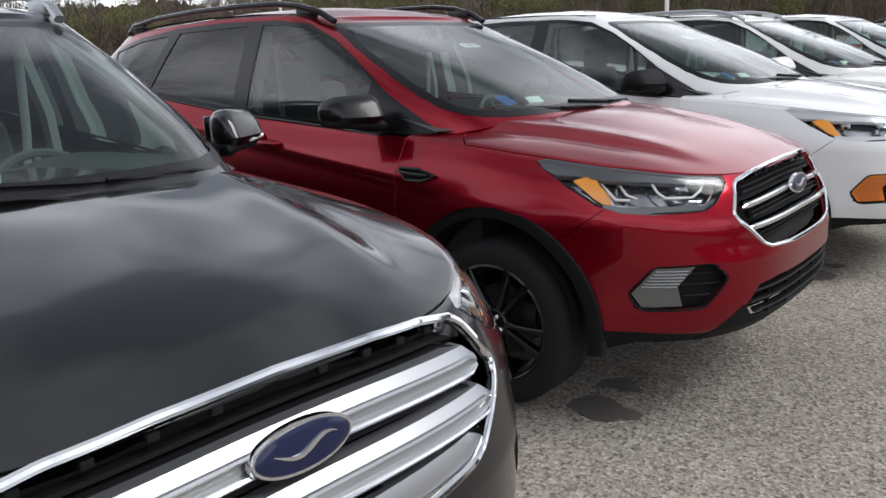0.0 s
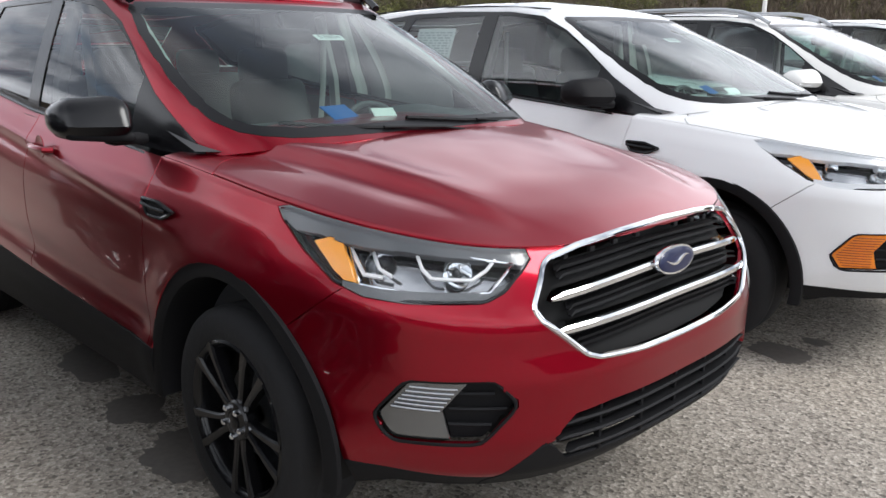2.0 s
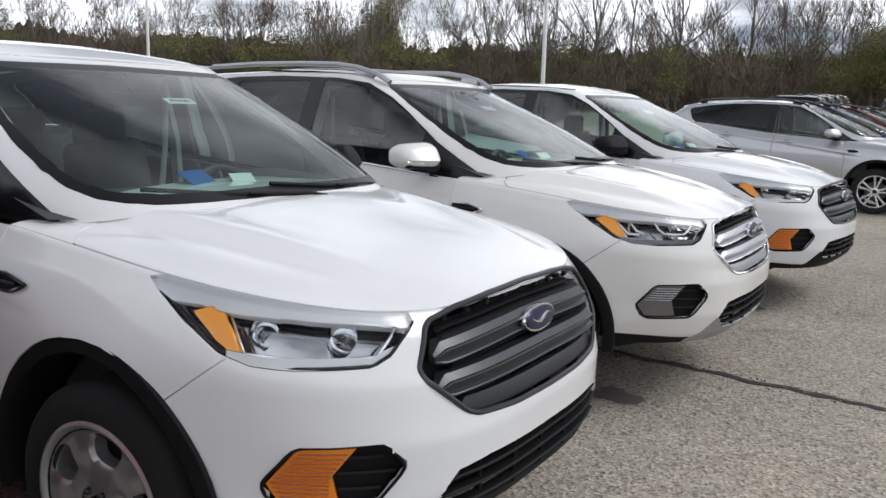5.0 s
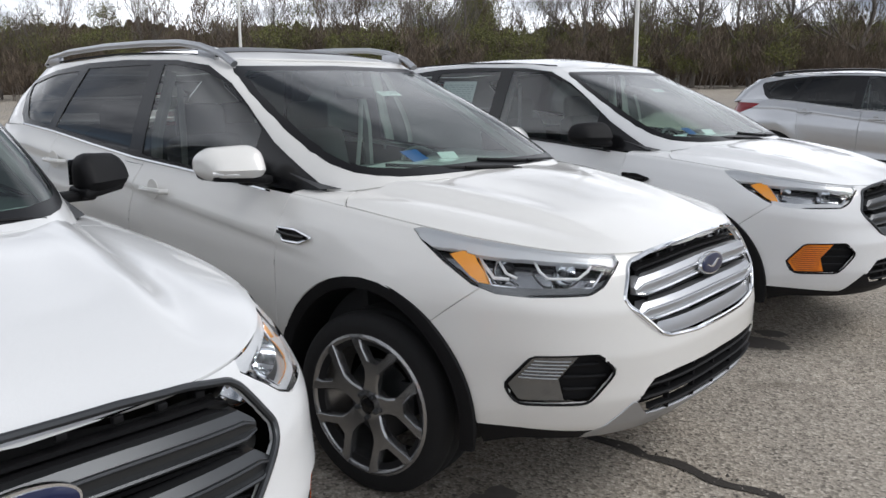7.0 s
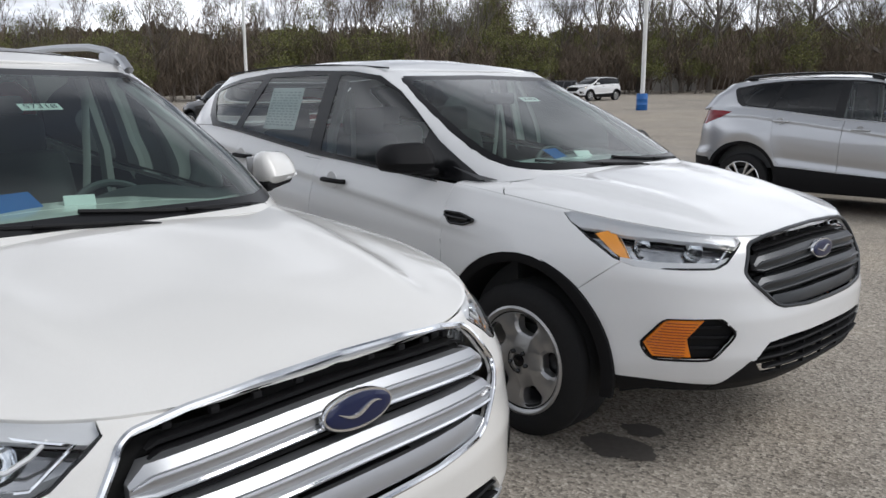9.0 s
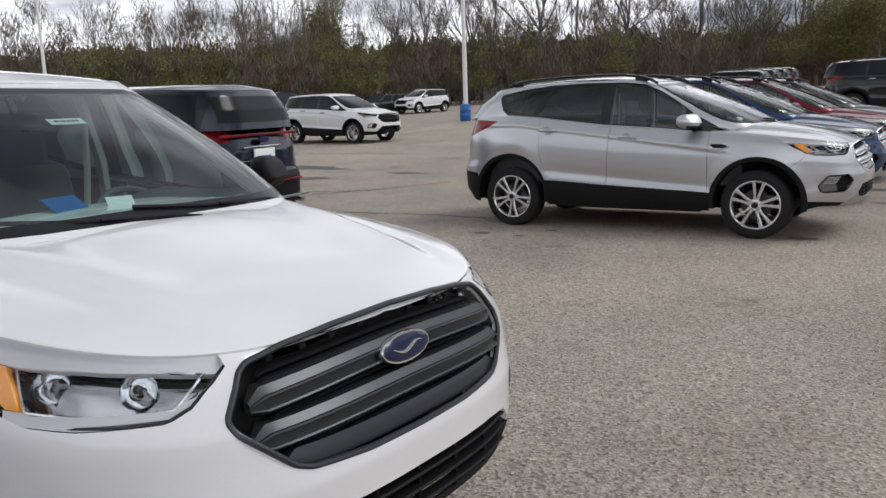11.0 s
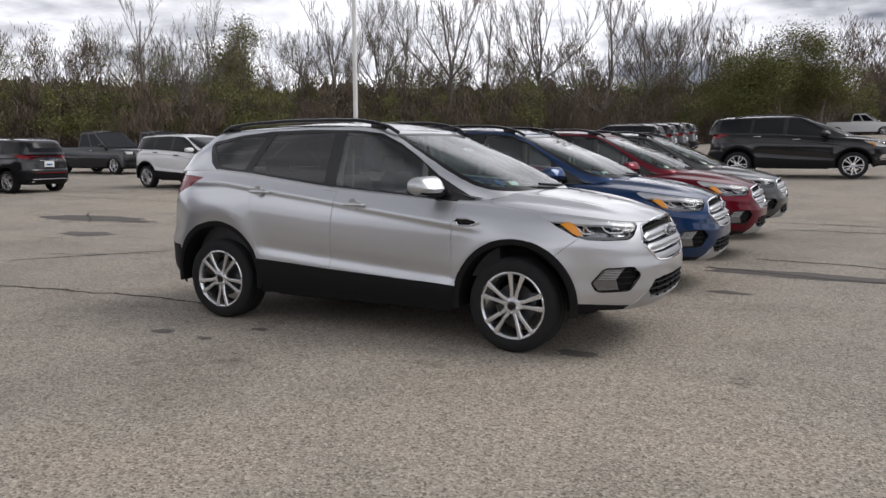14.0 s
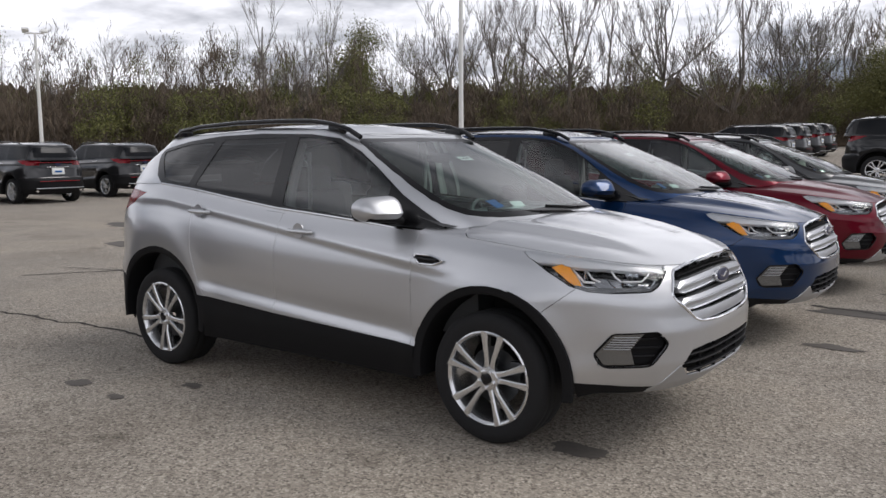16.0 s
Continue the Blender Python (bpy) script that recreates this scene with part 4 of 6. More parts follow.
    vent_line = rounded([(.925, .962), (1.03, .962), (1.115, .938), (1.05, .912), (.955, .912)], .012)
    PART["vent_frame"] = both_sides(lambda: loop_y([(x, .9095 - max(0, x - 1.0) * .05, z) for x, z in dense(vent_line, .02)], .006))
    PART["vent_recess"] = both_sides(lambda: prism(vent_line, .006, lambda a, b, c: Vector((a, .900 - max(0, a - 1.0) * .05 + c, b))))
    PART["vent_blade"] = both_sides(lambda: tube([(.93, .913, .946), (1.0, .914, .94), (1.08, .910, .938)], .007, 6))
    belt = [(-1.42, 1.287), (-1.06, 1.256), (-.65, 1.205), (-.24, 1.158), (.1, 1.135), (.41, 1.112), (.8, 1.075)]
    PART["belt_trim"] = both_sides(lambda: tube([(x, .818 - .012 * max(0, (abs(x + .3) - .6)) ** 2, z) for x, z in belt], .0075, 6))
    # roof rails
    rail = [(-1.52, .60, 1.615), (-1.42, .612, 1.655), (-1.2, .618, 1.680), (-.8, .622, 1.697), (-.4, .622, 1.700), (-.1, .622, 1.694), (.06, .62, 1.674), (.20, .612, 1.636), (.28, .60, 1.59)]
    PART["rail_bar"] = both_sides(lambda: tube(rail, .02, 8, .8))
    PART["rail_foot"] = [both_sides(lambda x=x: box(.14, .034, .06, (x, .610, 1.638), .015)) for x in (-1.40, .10)]
    PART["roof_ditch"] = both_sides(lambda: tube([(x, .615, 1.664 - .05 * ((x + .6) / 1.0) ** 2 - .008) for x in (-1.5, -1.1, -.7, -.3, 0, .18)], .008, 6, .6))
    # wipers and cowl
    PART["cowl"] = mesh_of(sweep_cowl())
    def on_glass(y, z, out=.014):
        return (1.36 - 2.0 * (z - 1.136) - .36 * (abs(y) / .76) ** 3.2 + out, y, z)

    PART["wiper"] = [mesh_of(tube([on_glass(y0, 1.150), on_glass(y0 - .15, 1.156), on_glass(y0 - .32, 1.166), on_glass(y0 - .56, 1.186)], .008, 6)) for y0 in (.46, .02)]
    PART["wiper_arm"] = [mesh_of(tube([on_glass(y0 + .07, 1.140), on_glass(y0 - .02, 1.154, .028), on_glass(y0 - .26, 1.166, .026)], .008, 6, .7)) for y0 in (.46, .02)]
    # under and inside
    PART["underbody"] = mesh_of(underbody())
    PART["cabin_liner"] = mesh_of(liner())
    PART["dashboard"] = mesh_of(dash())
    PART["steering_wheel"] = mesh_of(loop_wheel())
    PART["steering_hub"] = mesh_of(box(.05, .14, .10, (.555, .37, .985), .02), None)
    for name, make in (("seat_cushion", lambda: box(.52, .50, .16, (.05, .37, .62), .05, 3)), ("seat_back", lambda: shaped_back()),
                       ("head_restraint", lambda: box(.11, .27, .19, (-.36, .37, 1.31), .045, 3))):
        PART[name] = both_sides(make)
    PART["rear_seat"] = mesh_of(box(.2, 1.3, .62, (-1.02, 0, .95), .06, 3, bm=box(.5, 1.3, .2, (-.78, 0, .62), .06, 3)))
    PART["rear_headrest"] = [mesh_of(box(.1, .25, .16, (-1.1, y, 1.31), .04, 3)) for y in (-.4, .4)]
    PART["pillar_trim"] = both_sides(lambda: tube([(-.22, .73, 1.0), (-.215, .71, 1.25), (-.20, .62, 1.56)], .03, 6, 1.0))
    PART["front_pillar_trim"] = both_sides(lambda: tube([(.98, .69, 1.12), (.60, .635, 1.36), (.25, .575, 1.545)], .022, 6))
    PART["seat_belt"] = both_sides(lambda: tube([(-.15, .61, 1.5), (-.16, .60, 1.2), (-.2, .58, .8)], .018, 6, .3))
    PART["inner_mirror"] = mesh_of(box(.03, .24, .065, (.42, 0, 1.46), .014, 2, bm=tube([(.42, 0, 1.46), (.36, 0, 1.55)], .012, 6)))
    PART["tailgate_trim"] = mesh_of(box(.03, .62, .02, (-2.14, 0, 1.0), .006))
    PART["number_plate"] = mesh_of(box(.02, .34, .18, (-2.16, 0, .89), .004))
    PART["tail_bar"] = mesh_of(box(.04, 1.25, .03, (-2.115, 0, 1.13), .008))
    PART["tail_badge"] = mesh_of(ellipse_disc(.085, .035, .02), pose(-2.15, 0, 1.075, 0, 0, 180))
    PART["tail_reflector"] = mesh_of(box(.03, 1.1, .02, (-2.225, 0, .62), .004))
    PART["plate_print"] = mesh_of(box(.006, .2, .05, (-2.173, 0, .88), .002))
    PART["bumper_trim"] = mesh_of(box(.03, 1.3, .025, (-2.235, 0, .43), .006))
    PART["tail_pipe"] = [mesh_of(tube([(-2.05, s * .60, .36), (-2.185, s * .60, .355)], .04, 12, .7)) for s in (1, -1)]
    PART["headliner"] = mesh_of(box(1.7, 1.15, .012, (-.75, 0, 1.595), .004))


def lathe_disc(x, z):
    bm = lathe([(.045, .0), (.044, .003), (.03, .002), (.001, .001)], 28)
    bm.transform(pose(x, .898, z))
    return bm


def loop_y(points, radius):
    bm = bmesh.new()
    pts = [Vector(p) for p in points]
    n, rings, sides = len(pts), [], 6
    for i, p in enumerate(pts):
        d = (pts[(i + 1) % n] - pts[i - 1]).normalized()
        s = Vector((0, 1, 0))
        u = d.cross(s).normalized()
        rings.append([bm.verts.new(p + (s * math.cos(a) + u * math.sin(a)) * radius) for a in [2 * math.pi * k / sides for k in range(sides)]])
    for i in range(n):
        a, b = rings[i], rings[(i + 1) % n]
        for k in range(sides):
            bm.faces.new((a[k], a[(k + 1) % sides], b[(k + 1) % sides], b[k]))
    return bm


def sweep_cowl():
    """The black scuttle panel under the windshield's foot."""
    bm = bmesh.new()
    rows = []
    for k in range(33):
        y = -.60 + 1.20 * k / 32
        x = 1.36 - .36 * (abs(y) / .76) ** 3.2
        rows.append([bm.verts.new((x + dx, y, z)) for dx, z in ((.05, 1.08), (.02, 1.10), (-.05, 1.12), (-.16, 1.08))])
    for a, b in zip(rows, rows[1:]):
        for i in range(3):
            bm.faces.new((a[i], a[i + 1], b[i + 1], b[i]))
    return bm


def underbody():
    bm = box(3.7, 1.0, .24, (-.15, 0, .37), .04)
    box(1.65, 1.62, .26, (0, 0, .37), .03, 2, bm)
    box(.4, .9, .10, (1.85, 0, .42), .03, 2, bm)
    box(.92, 1.1, .45, (1.42, 0, .68), .03, 2, bm)
    box(.92, 1.1, .45, (-1.40, 0, .68), .03, 2, bm)
    return bm


def liner():
    """The dark tub of the cabin, open above."""
    bm = bmesh.new()
    ring = [(1.2, .72), (.9, .80), (-.3, .83), (-1.5, .80), (-1.95, .68), (-1.95, -.68), (-1.5, -.80), (-.3, -.83), (.9, -.80), (1.2, -.72)]
    top = [bm.verts.new((x, y, 1.06 if x > .5 else 1.14)) for x, y in ring]
    low = [bm.verts.new((x, y * .96, .52)) for x, y in ring]
    for i in range(10):
        bm.faces.new((top[i], low[i], low[(i + 1) % 10], top[(i + 1) % 10]))
    bm.faces.new(low)
    return bm


def dash():
    bm = bmesh.new()
    rows = []
    for k in range(21):
        y = -.76 + 1.52 * k / 20
        bow = .28 * (abs(y) / .76) ** 3
        hood = .05 * math.exp(-((y - .37) / .17) ** 2)
        rows.append([bm.verts.new((x, y, z)) for x, z in ((1.29 - bow, 1.10), (1.0 - bow * .6, 1.15 + hood * .2), (.80, 1.15 + hood * .7), (.70, 1.125 + hood), (.66, 1.0), (.74, .70))])
    for a, b in zip(rows, rows[1:]):
        for i in range(5):
            bm.faces.new((a[i], a[i + 1], b[i + 1], b[i]))
    return bm


def loop_wheel():
    m = pose(.57, .37, 1.0, 0, 64, 0)
    bm = bmesh.new()
    n, rings = 36, []
    for i in range(n):
        a = 2 * math.pi * i / n
        rings.append([bm.verts.new(m @ Vector(((.185 + .016 * math.cos(b)) * math.cos(a), (.185 + .016 * math.cos(b)) * math.sin(a), .016 * math.sin(b))))
                      for b in [2 * math.pi * k / 8 for k in range(8)]])
    for i in range(n):
        for k in range(8):
            bm.faces.new((rings[i][k], rings[i][(k + 1) % 8], rings[(i + 1) % n][(k + 1) % 8], rings[(i + 1) % n][k]))
    for a in (0, 180, 270):
        p = [m @ Vector((r * math.cos(radians(a)), r * math.sin(radians(a)), -.01)) for r in (.04, .11, .185)]
        tube(p, .016, 6, 1, bm)
    return bm


def shaped_back():
    bm = box(.15, .48, .62, (0, 0, 0), .05, 3)
    for v in bm.verts:
        v.co.y *= 1 - .18 * max(0, v.co.z / .31)
    bm.transform(pose(-.27, .37, .94, 0, -12, 0))
    return bm


# ---- crossover car: putting one together ----
def put(name, me, material, parent, label=""):
    ob = new(name, me)
    ob.parent = parent
    ob.material_slots[0].link = "OBJECT"
    ob.material_slots[0].material = material
    if label:
        ob["label"] = label
    return ob


def wheel(kind, parent, at, side, turn=0, steer=0):
    """A wheel with tyre, rim, spokes, nuts and brake; its face is turned outward."""
    hub = new("wheel")
    hub.parent = parent
    hub.matrix_basis = pose(*at, 0, 0, steer if side < 0 else 180 + steer) @ pose(0, 0, 0, 0, turn, 0)
    rim_mat, small = {"steel": (STEELGREY, "_small"), "fork": (DARKALLOY, ""), "twin": (ALLOY, ""), "black": (BLACKALLOY, "")}[kind]
    put("tyre", PART["tyre_small_rim" if small else "tyre"], RUBBER, hub)
    large = Matrix.Translation((0, -.006, 0)) @ Matrix.Diagonal((1.08, 1, 1.08, 1)) if kind in ("fork", "steel") else Matrix()
    put("rim", PART["barrel" + small], rim_mat, hub).matrix_basis = large
    put("hub", PART["hub"], rim_mat, hub)
    put("hub_cap", PART["hub_cap"], GLOSSBLACK, hub)
    put("brake_disc", PART["brake_disc"], GREYMETAL, hub)
    put("brake_caliper", PART["caliper"], GREYMETAL, hub)
    for me in PART["spokes_" + kind]:
        put("spoke", me, rim_mat, hub).matrix_basis = large
    for k in range(5):
        a = radians(72 * k + 36)
        put("wheel_nut", PART["wheel_nut"], CHROME if kind in ("black", "twin") else GREYMETAL, hub).location = (.046 * math.sin(a), -.008, .046 * math.cos(a))


def text_bars(rows, w, h, step):
    bm = bmesh.new()
    for r in range(rows):
        x = -w / 2
        while x < w / 2:
            d = random.uniform(.3, 1.0) * step
            b = min(x + d, w / 2)
            z = h / 2 - (r + .5) * h / rows
            bm.faces.new([bm.verts.new(p) for p in ((x, 0, z - h / rows * .25), (b, 0, z - h / rows * .25), (b, 0, z + h / rows * .25), (x, 0, z + h / rows * .25))])
            x = b + step * .3
    return bm


def far_crossover(name, label, x, y, yaw, color, size, chrome=True, rear=False, rails=True):
    """A square-backed SUV, for those parked far off."""
    root = tagged(new(name), label, "car")
    root.matrix_world = pose(x, y, 0, 0, 0, yaw) @ Matrix.Diagonal((*size, 1))
    body = PAINTS[color]
    for nm, material in (("bonnet", body), ("front_bumper", body), ("body_shell", body), ("roof", body), ("sill_cladding", PLASTIC), ("rear_bumper", PLASTIC), ("windshield_border", FRIT),
                         ("windshield", VGLASS), ("rear_window", VGLASS), ("skid_plate", SATIN if chrome else PLASTIC)):
        put(nm, FAR_SKIN[nm]["both"], material, root)
    grille = put("grille", FAR_SKIN["grille_insert"]["both"], DARK, root)
    put("grille_frame", PART["grille_frame"], CHROME if chrome else PLASTIC, grille)
    put("grille_bar", PART["upper_bar"], SATIN if chrome else PLASTIC, grille)
    put("grille_bar", PART["lower_bar"], SATIN if chrome else PLASTIC, grille)
    for s in ("left", "right"):
        for nm, material in (("lower_lip", PLASTIC), ("front_wing", body), ("front_door", body), ("rear_door", body), ("window_surround", GLOSSBLACK), ("front_door_window", VGLASS),
                             ("rear_door_window", VGLASS), ("quarter_window", VGLASS), ("tail_lamp", REDLENS), ("fog_lens", REFLECTOR)):
            put(nm, FAR_SKIN[nm][s], material, root)
        lamp = put("headlamp", FAR_SKIN["housing"][s], LAMPGREY, root)
        put("lens", FAR_SKIN["lens"][s], LENS, lamp)
        put("turn_signal", FAR_SKIN["turn_signal"][s], TURNAMBER, lamp)
        put("fog_bezel", FAR_SKIN["fog_bezel"][s], PLASTIC, root)
        for a in PART["arch_moulding"]:
            put("wheel_arch", a[s], PLASTIC, root)
        put("wing_mirror", PART["mirror_cap"][s], body, root)
        put("mirror_foot", PART["mirror_foot"][s], PLASTIC, root)
        for h in PART["door_handle"]:
            put("door_handle", h[s], CHROME if chrome else PLASTIC, root)
        if rails:
            put("roof_rail", PART["rail_bar"][s], GLOSSBLACK, root)
    put("underbody", PART["underbody"], DARK, root)
    if rear:
        put("tailgate_trim", PART["tailgate_trim"], CHROME, root)
        put("number_plate", PART["number_plate"], PAPER, root, "white dealer plate")
        for pipe in PART["tail_pipe"]:
            put("tail_pipe", pipe, CHROME, root)
        put("bumper_trim", PART["bumper_trim"], SATIN, root)
        put("tail_bar", PART["tail_bar"], REDLENS, root)
        put("tail_badge", PART["tail_badge"], BLUE_OVAL, root)
        put("rear_reflector", PART["tail_reflector"], REDLENS, root)
        put("plate_print", PART["plate_print"], BLUESHEET, root)
    for cx in (1.375, -1.375):
        for sd in (-1, 1):
            hub = new("wheel")
            hub.parent = root
            hub.matrix_basis = pose(cx, .872 * sd, .345, 0, 20, 0 if sd < 0 else 180)
            put("tyre", PART["tyre"], RUBBER, hub)
            put("rim", PART["barrel"], ALLOY, hub)
            put("wheel_face", PART["wheel_face"], ALLOY, hub)
            put("hub", PART["hub"], ALLOY, hub)
    return root


def crossover(x, y, yaw, color, label, trim, number="", steer=0):
    """trim: dict of finish choices."""
    root = tagged(new("crossover_car"), label, "car", "parked crossovers")
    root.matrix_world = pose(x, y, 0, 0, 0, yaw)
    body = PAINTS[color]
    basic = trim == "basic"
    chrome = trim in ("chrome", "titanium")
    for name, material in (("bonnet", body), ("front_bumper", body), ("body_shell", body), ("roof", body), ("sill_cladding", PLASTIC), ("rear_bumper", body),
                           ("windshield_border", FRIT), ("windshield", WINDSHIELD), ("rear_window", PRIVACY),
                           ("skid_plate", SATIN if chrome else PLASTIC), ("lower_grille_insert", DARK)):
        ob = put(name, SKIN[name]["both"], material, root)
        if name in ("windshield", "rear_window"):
            ob.visible_shadow = False
    if trim == "titanium":
        put("sunroof", SKIN["sunroof"]["both"], FRIT, root, "dark glass sunroof")
    # grille
    grille = put("grille", SKIN["grille_insert"]["both"], DARK, root, {"basic": "dark grey plastic grille", "black": "black grille with chrome bars"}.get(trim, "silver and chrome barred grille"))
    frame_mat = GREYMETAL if basic else CHROME
    put("grille_frame", PART["grille_frame"], frame_mat, grille)
    bars = {"basic": GREYMETAL, "black": PLASTIC}.get(trim, SATIN)
    if trim == "black":
        put("grille_bar", PART["upper_bar_slim"], CHROME, grille)
        put("grille_bar", PART["lower_bar_slim"], CHROME, grille)
    else:
        put("grille_bar", PART["upper_bar"], bars, grille)
        put("grille_bar", PART["lower_bar"], bars, grille)
        edge = GREYMETAL if basic else CHROME
        for nm in ("upper_chrome", "lower_chrome", "upper_trim", "lower_trim"):
            put("bar_edge", PART[nm], edge if nm.endswith("chrome") else bars, grille)
        put("grille_apron", PART["apron"], bars, grille)
    for me in PART["grille_rib"]:
        put("grille_rib", me, PLASTIC, grille)
    for me in PART["clip"]:
        put("grille_clip", me, PLASTIC, grille)
    badge = put("badge", PART["badge_ring"], CHROME, root, "blue oval badge with a chrome rim")
    put("badge_field", PART["badge_field"], BLUE_OVAL, badge)
    put("badge_line", PART["badge_line"], CHROME, badge)
    put("badge_swash", PART["badge_script"], CHROME, badge)
    for me in PART["lower_grille_bar"]:
        put("lower_grille_bar", me, PLASTIC, root)
    for me in PART["lower_grille_post"]:
        put("lower_grille_post", me, PLASTIC, root)
    # both sides
    mirror_paint = body if chrome else PLASTIC if basic else GLOSSBLACK
    for s in ("left", "right"):
        for name, material in (("lower_lip", PLASTIC), ("front_wing", body), ("front_door", body), ("rear_door", body), ("window_surround", GLOSSBLACK), ("front_door_window", SIDEGLASS),
                               ("rear_door_window", SIDEGLASS if basic else PRIVACY), ("quarter_window", SIDEGLASS if basic else PRIVACY), ("tail_lamp", REDLENS)):
            ob = put(name, SKIN[name][s], material, root)
            if "window" in name and name != "window_surround":
                ob.visible_shadow = False
        lamp = put("headlamp", SKIN["housing"][s], CLEARLAMP if basic else LAMPINNER, root, "clear headlamp with chrome brackets")
        put("lens", SKIN["lens"][s], LENS, lamp).visible_shadow = False
        put("upper_band", SKIN["upper_band"][s], LAMPSMOKE if trim == "black" else LAMPGREY, lamp)
        put("turn_signal", SKIN["turn_signal"][s], TURNAMBER, lamp, "amber turn signal")
        put("lower_strip", SKIN["lower_strip"][s], LAMPSMOKE if not basic else LAMPGREY, lamp)
        put("projector_bowl", PART["projector_bowl"][s], REFLECTOR, lamp)
        if not basic:
            put("projector_lens", PART["projector_lens"][s], GLOSSBLACK, lamp)
        put("main_bowl", PART["main_bowl"][s], REFLECTOR, lamp)
        put("bulb", PART["bulb"][s], GREYMETAL, lamp)
        put("lens_rim", PART["lens_rim"][s], GLOSSBLACK, lamp)
        put("chamber_rim", PART["chamber_rim"][s], CHROME, lamp)
        for nm in () if basic else ("inner_bracket", "inner_bracket_top", "outer_bracket"):
            put("bracket", PART[nm][s], WHITELENS, lamp)
        fog = put("fog_lamp", SKIN["fog_bezel"][s], PLASTIC, root, "amber fog reflector in a black bezel" if basic else "clear fog lamp in a black bezel")
        put("fog_lens", SKIN["fog_lens"][s], AMBER if basic else FOGGLASS, fog)
        put("fog_frame", PART["fog_frame"][s], PLASTIC, fog)
        for f in PART["fog_fin"]:
            put("fog_fin", f[s], PLASTIC, fog)
        for f in PART["fog_rib"][0 if basic else 6:]:
            put("fog_rib", f[s], DARKAMBER if basic else SATIN, fog)
        for a in PART["arch_moulding"]:
            put("wheel_arch", a[s], PLASTIC, root)
        mir = put("wing_mirror", PART["mirror_cap"][s], mirror_paint, root)
        put("mirror_base", PART["mirror_base"][s], PLASTIC, mir)
        put("mirror_foot", PART["mirror_foot"][s], PLASTIC, mir)
        put("mirror_glass", PART["mirror_glass"][s], CHROME, mir)
        if trim == "titanium":
            put("mirror_signal", PART["mirror_signal"][s], WHITELENS, mir)
        for h, c in zip(PART["door_handle"], PART["handle_cup"]):
            hd = put("door_handle", h[s], body if not basic else PLASTIC, root)
            put("handle_cup", c[s], body, hd)
        vent = put("wing_vent", PART["vent_recess"][s], DARK, root)
        put("vent_frame", PART["vent_frame"][s], CHROME if chrome else GLOSSBLACK, vent)
        put("vent_blade", PART["vent_blade"][s], GLOSSBLACK, vent)
        put("belt_trim", PART["belt_trim"][s], CHROME if chrome else GLOSSBLACK, root)
        if not basic:
            rail = put("roof_rail", PART["rail_bar"][s], SATIN if trim == "titanium" else GLOSSBLACK, root)
            for f in PART["rail_foot"]:
                put("rail_foot", f[s], SATIN if trim == "titanium" else GLOSSBLACK, rail)
        put("roof_strip", PART["roof_ditch"][s], PLASTIC, root)
        seat = put("front_seat", PART["seat_back"][s], SEAT, root)
        put("seat_cushion", PART["seat_cushion"][s], SEAT, seat)
        put("head_restraint", PART["head_restraint"][s], SEAT, seat)
        put("pillar_trim", PART["pillar_trim"][s], TRIMGREY, root)
        put("front_pillar_trim", PART["front_pillar_trim"][s], TRIMGREY, root)
        put("seat_belt", PART["seat_belt"][s], TRIMGREY, root)
    put("scuttle_panel", PART["cowl"], PLASTIC, root)
    for a, b in zip(PART["wiper"], PART["wiper_arm"]):
        w = put("wiper", a, PLASTIC, root)
        put("wiper_arm", b, PLASTIC, w)
    put("underbody", PART["underbody"], DARK, root)
    put("cabin_liner", PART["cabin_liner"], DASH, root)
    put("dashboard", PART["dashboard"], DASH, root)
    sw = put("steering_wheel", PART["steering_wheel"], DASH, root)
    put("steering_hub", PART["steering_hub"], DASH, sw)
    put("rear_seat", PART["rear_seat"], SEAT, root)
    for me in PART["rear_headrest"]:
        put("rear_headrest", me, SEAT, root)
    put("inner_mirror", PART["inner_mirror"], PLASTIC, root)
    put("headliner", PART["headliner"], TRIMGREY, root)
    for i, cx in enumerate((1.375, -1.375)):
        for sd in (-1, 1):
            wheel({"basic": "steel", "titanium": "fork", "black": "black"}.get(trim, "twin"), root, (cx, .872 * sd, .345), sd, 25 * i, 0 if i else steer)
    # papers behind the glass
    tag = finish("windshield_tag", box(.002, .14, .05, (0, 0, 0)), PAPER, root, "white stock number sticker", False, pose(.535, .13, 1.455, 0, -66, 0))
    put_number(number, tag)
    finish("dash_sheet", box(.09, .14, .004, (0, 0, 0), .001), BLUESHEET, root, "blue plastic sheet", False, pose(.95, -.14, 1.185, 0, 30, 12))
    finish("dash_card", box(.06, .09, .004, (0, 0, 0), .001), PAPER, root, "white paper card", False, pose(1.0, .03, 1.178, 0, 30, -20))
    if basic:
        for name, b, material, d in (("window_sticker", box(.34, .002, .26), PAPER, 0), ("sticker_print", text_bars(13, .30, .22, .05), FAINTPRINT, -.003)):
            finish(name, b, material, root, "white price sticker" if d == 0 else "", False, pose(-.66, -.742 + d, 1.40, -20, 0, 0))
    return root


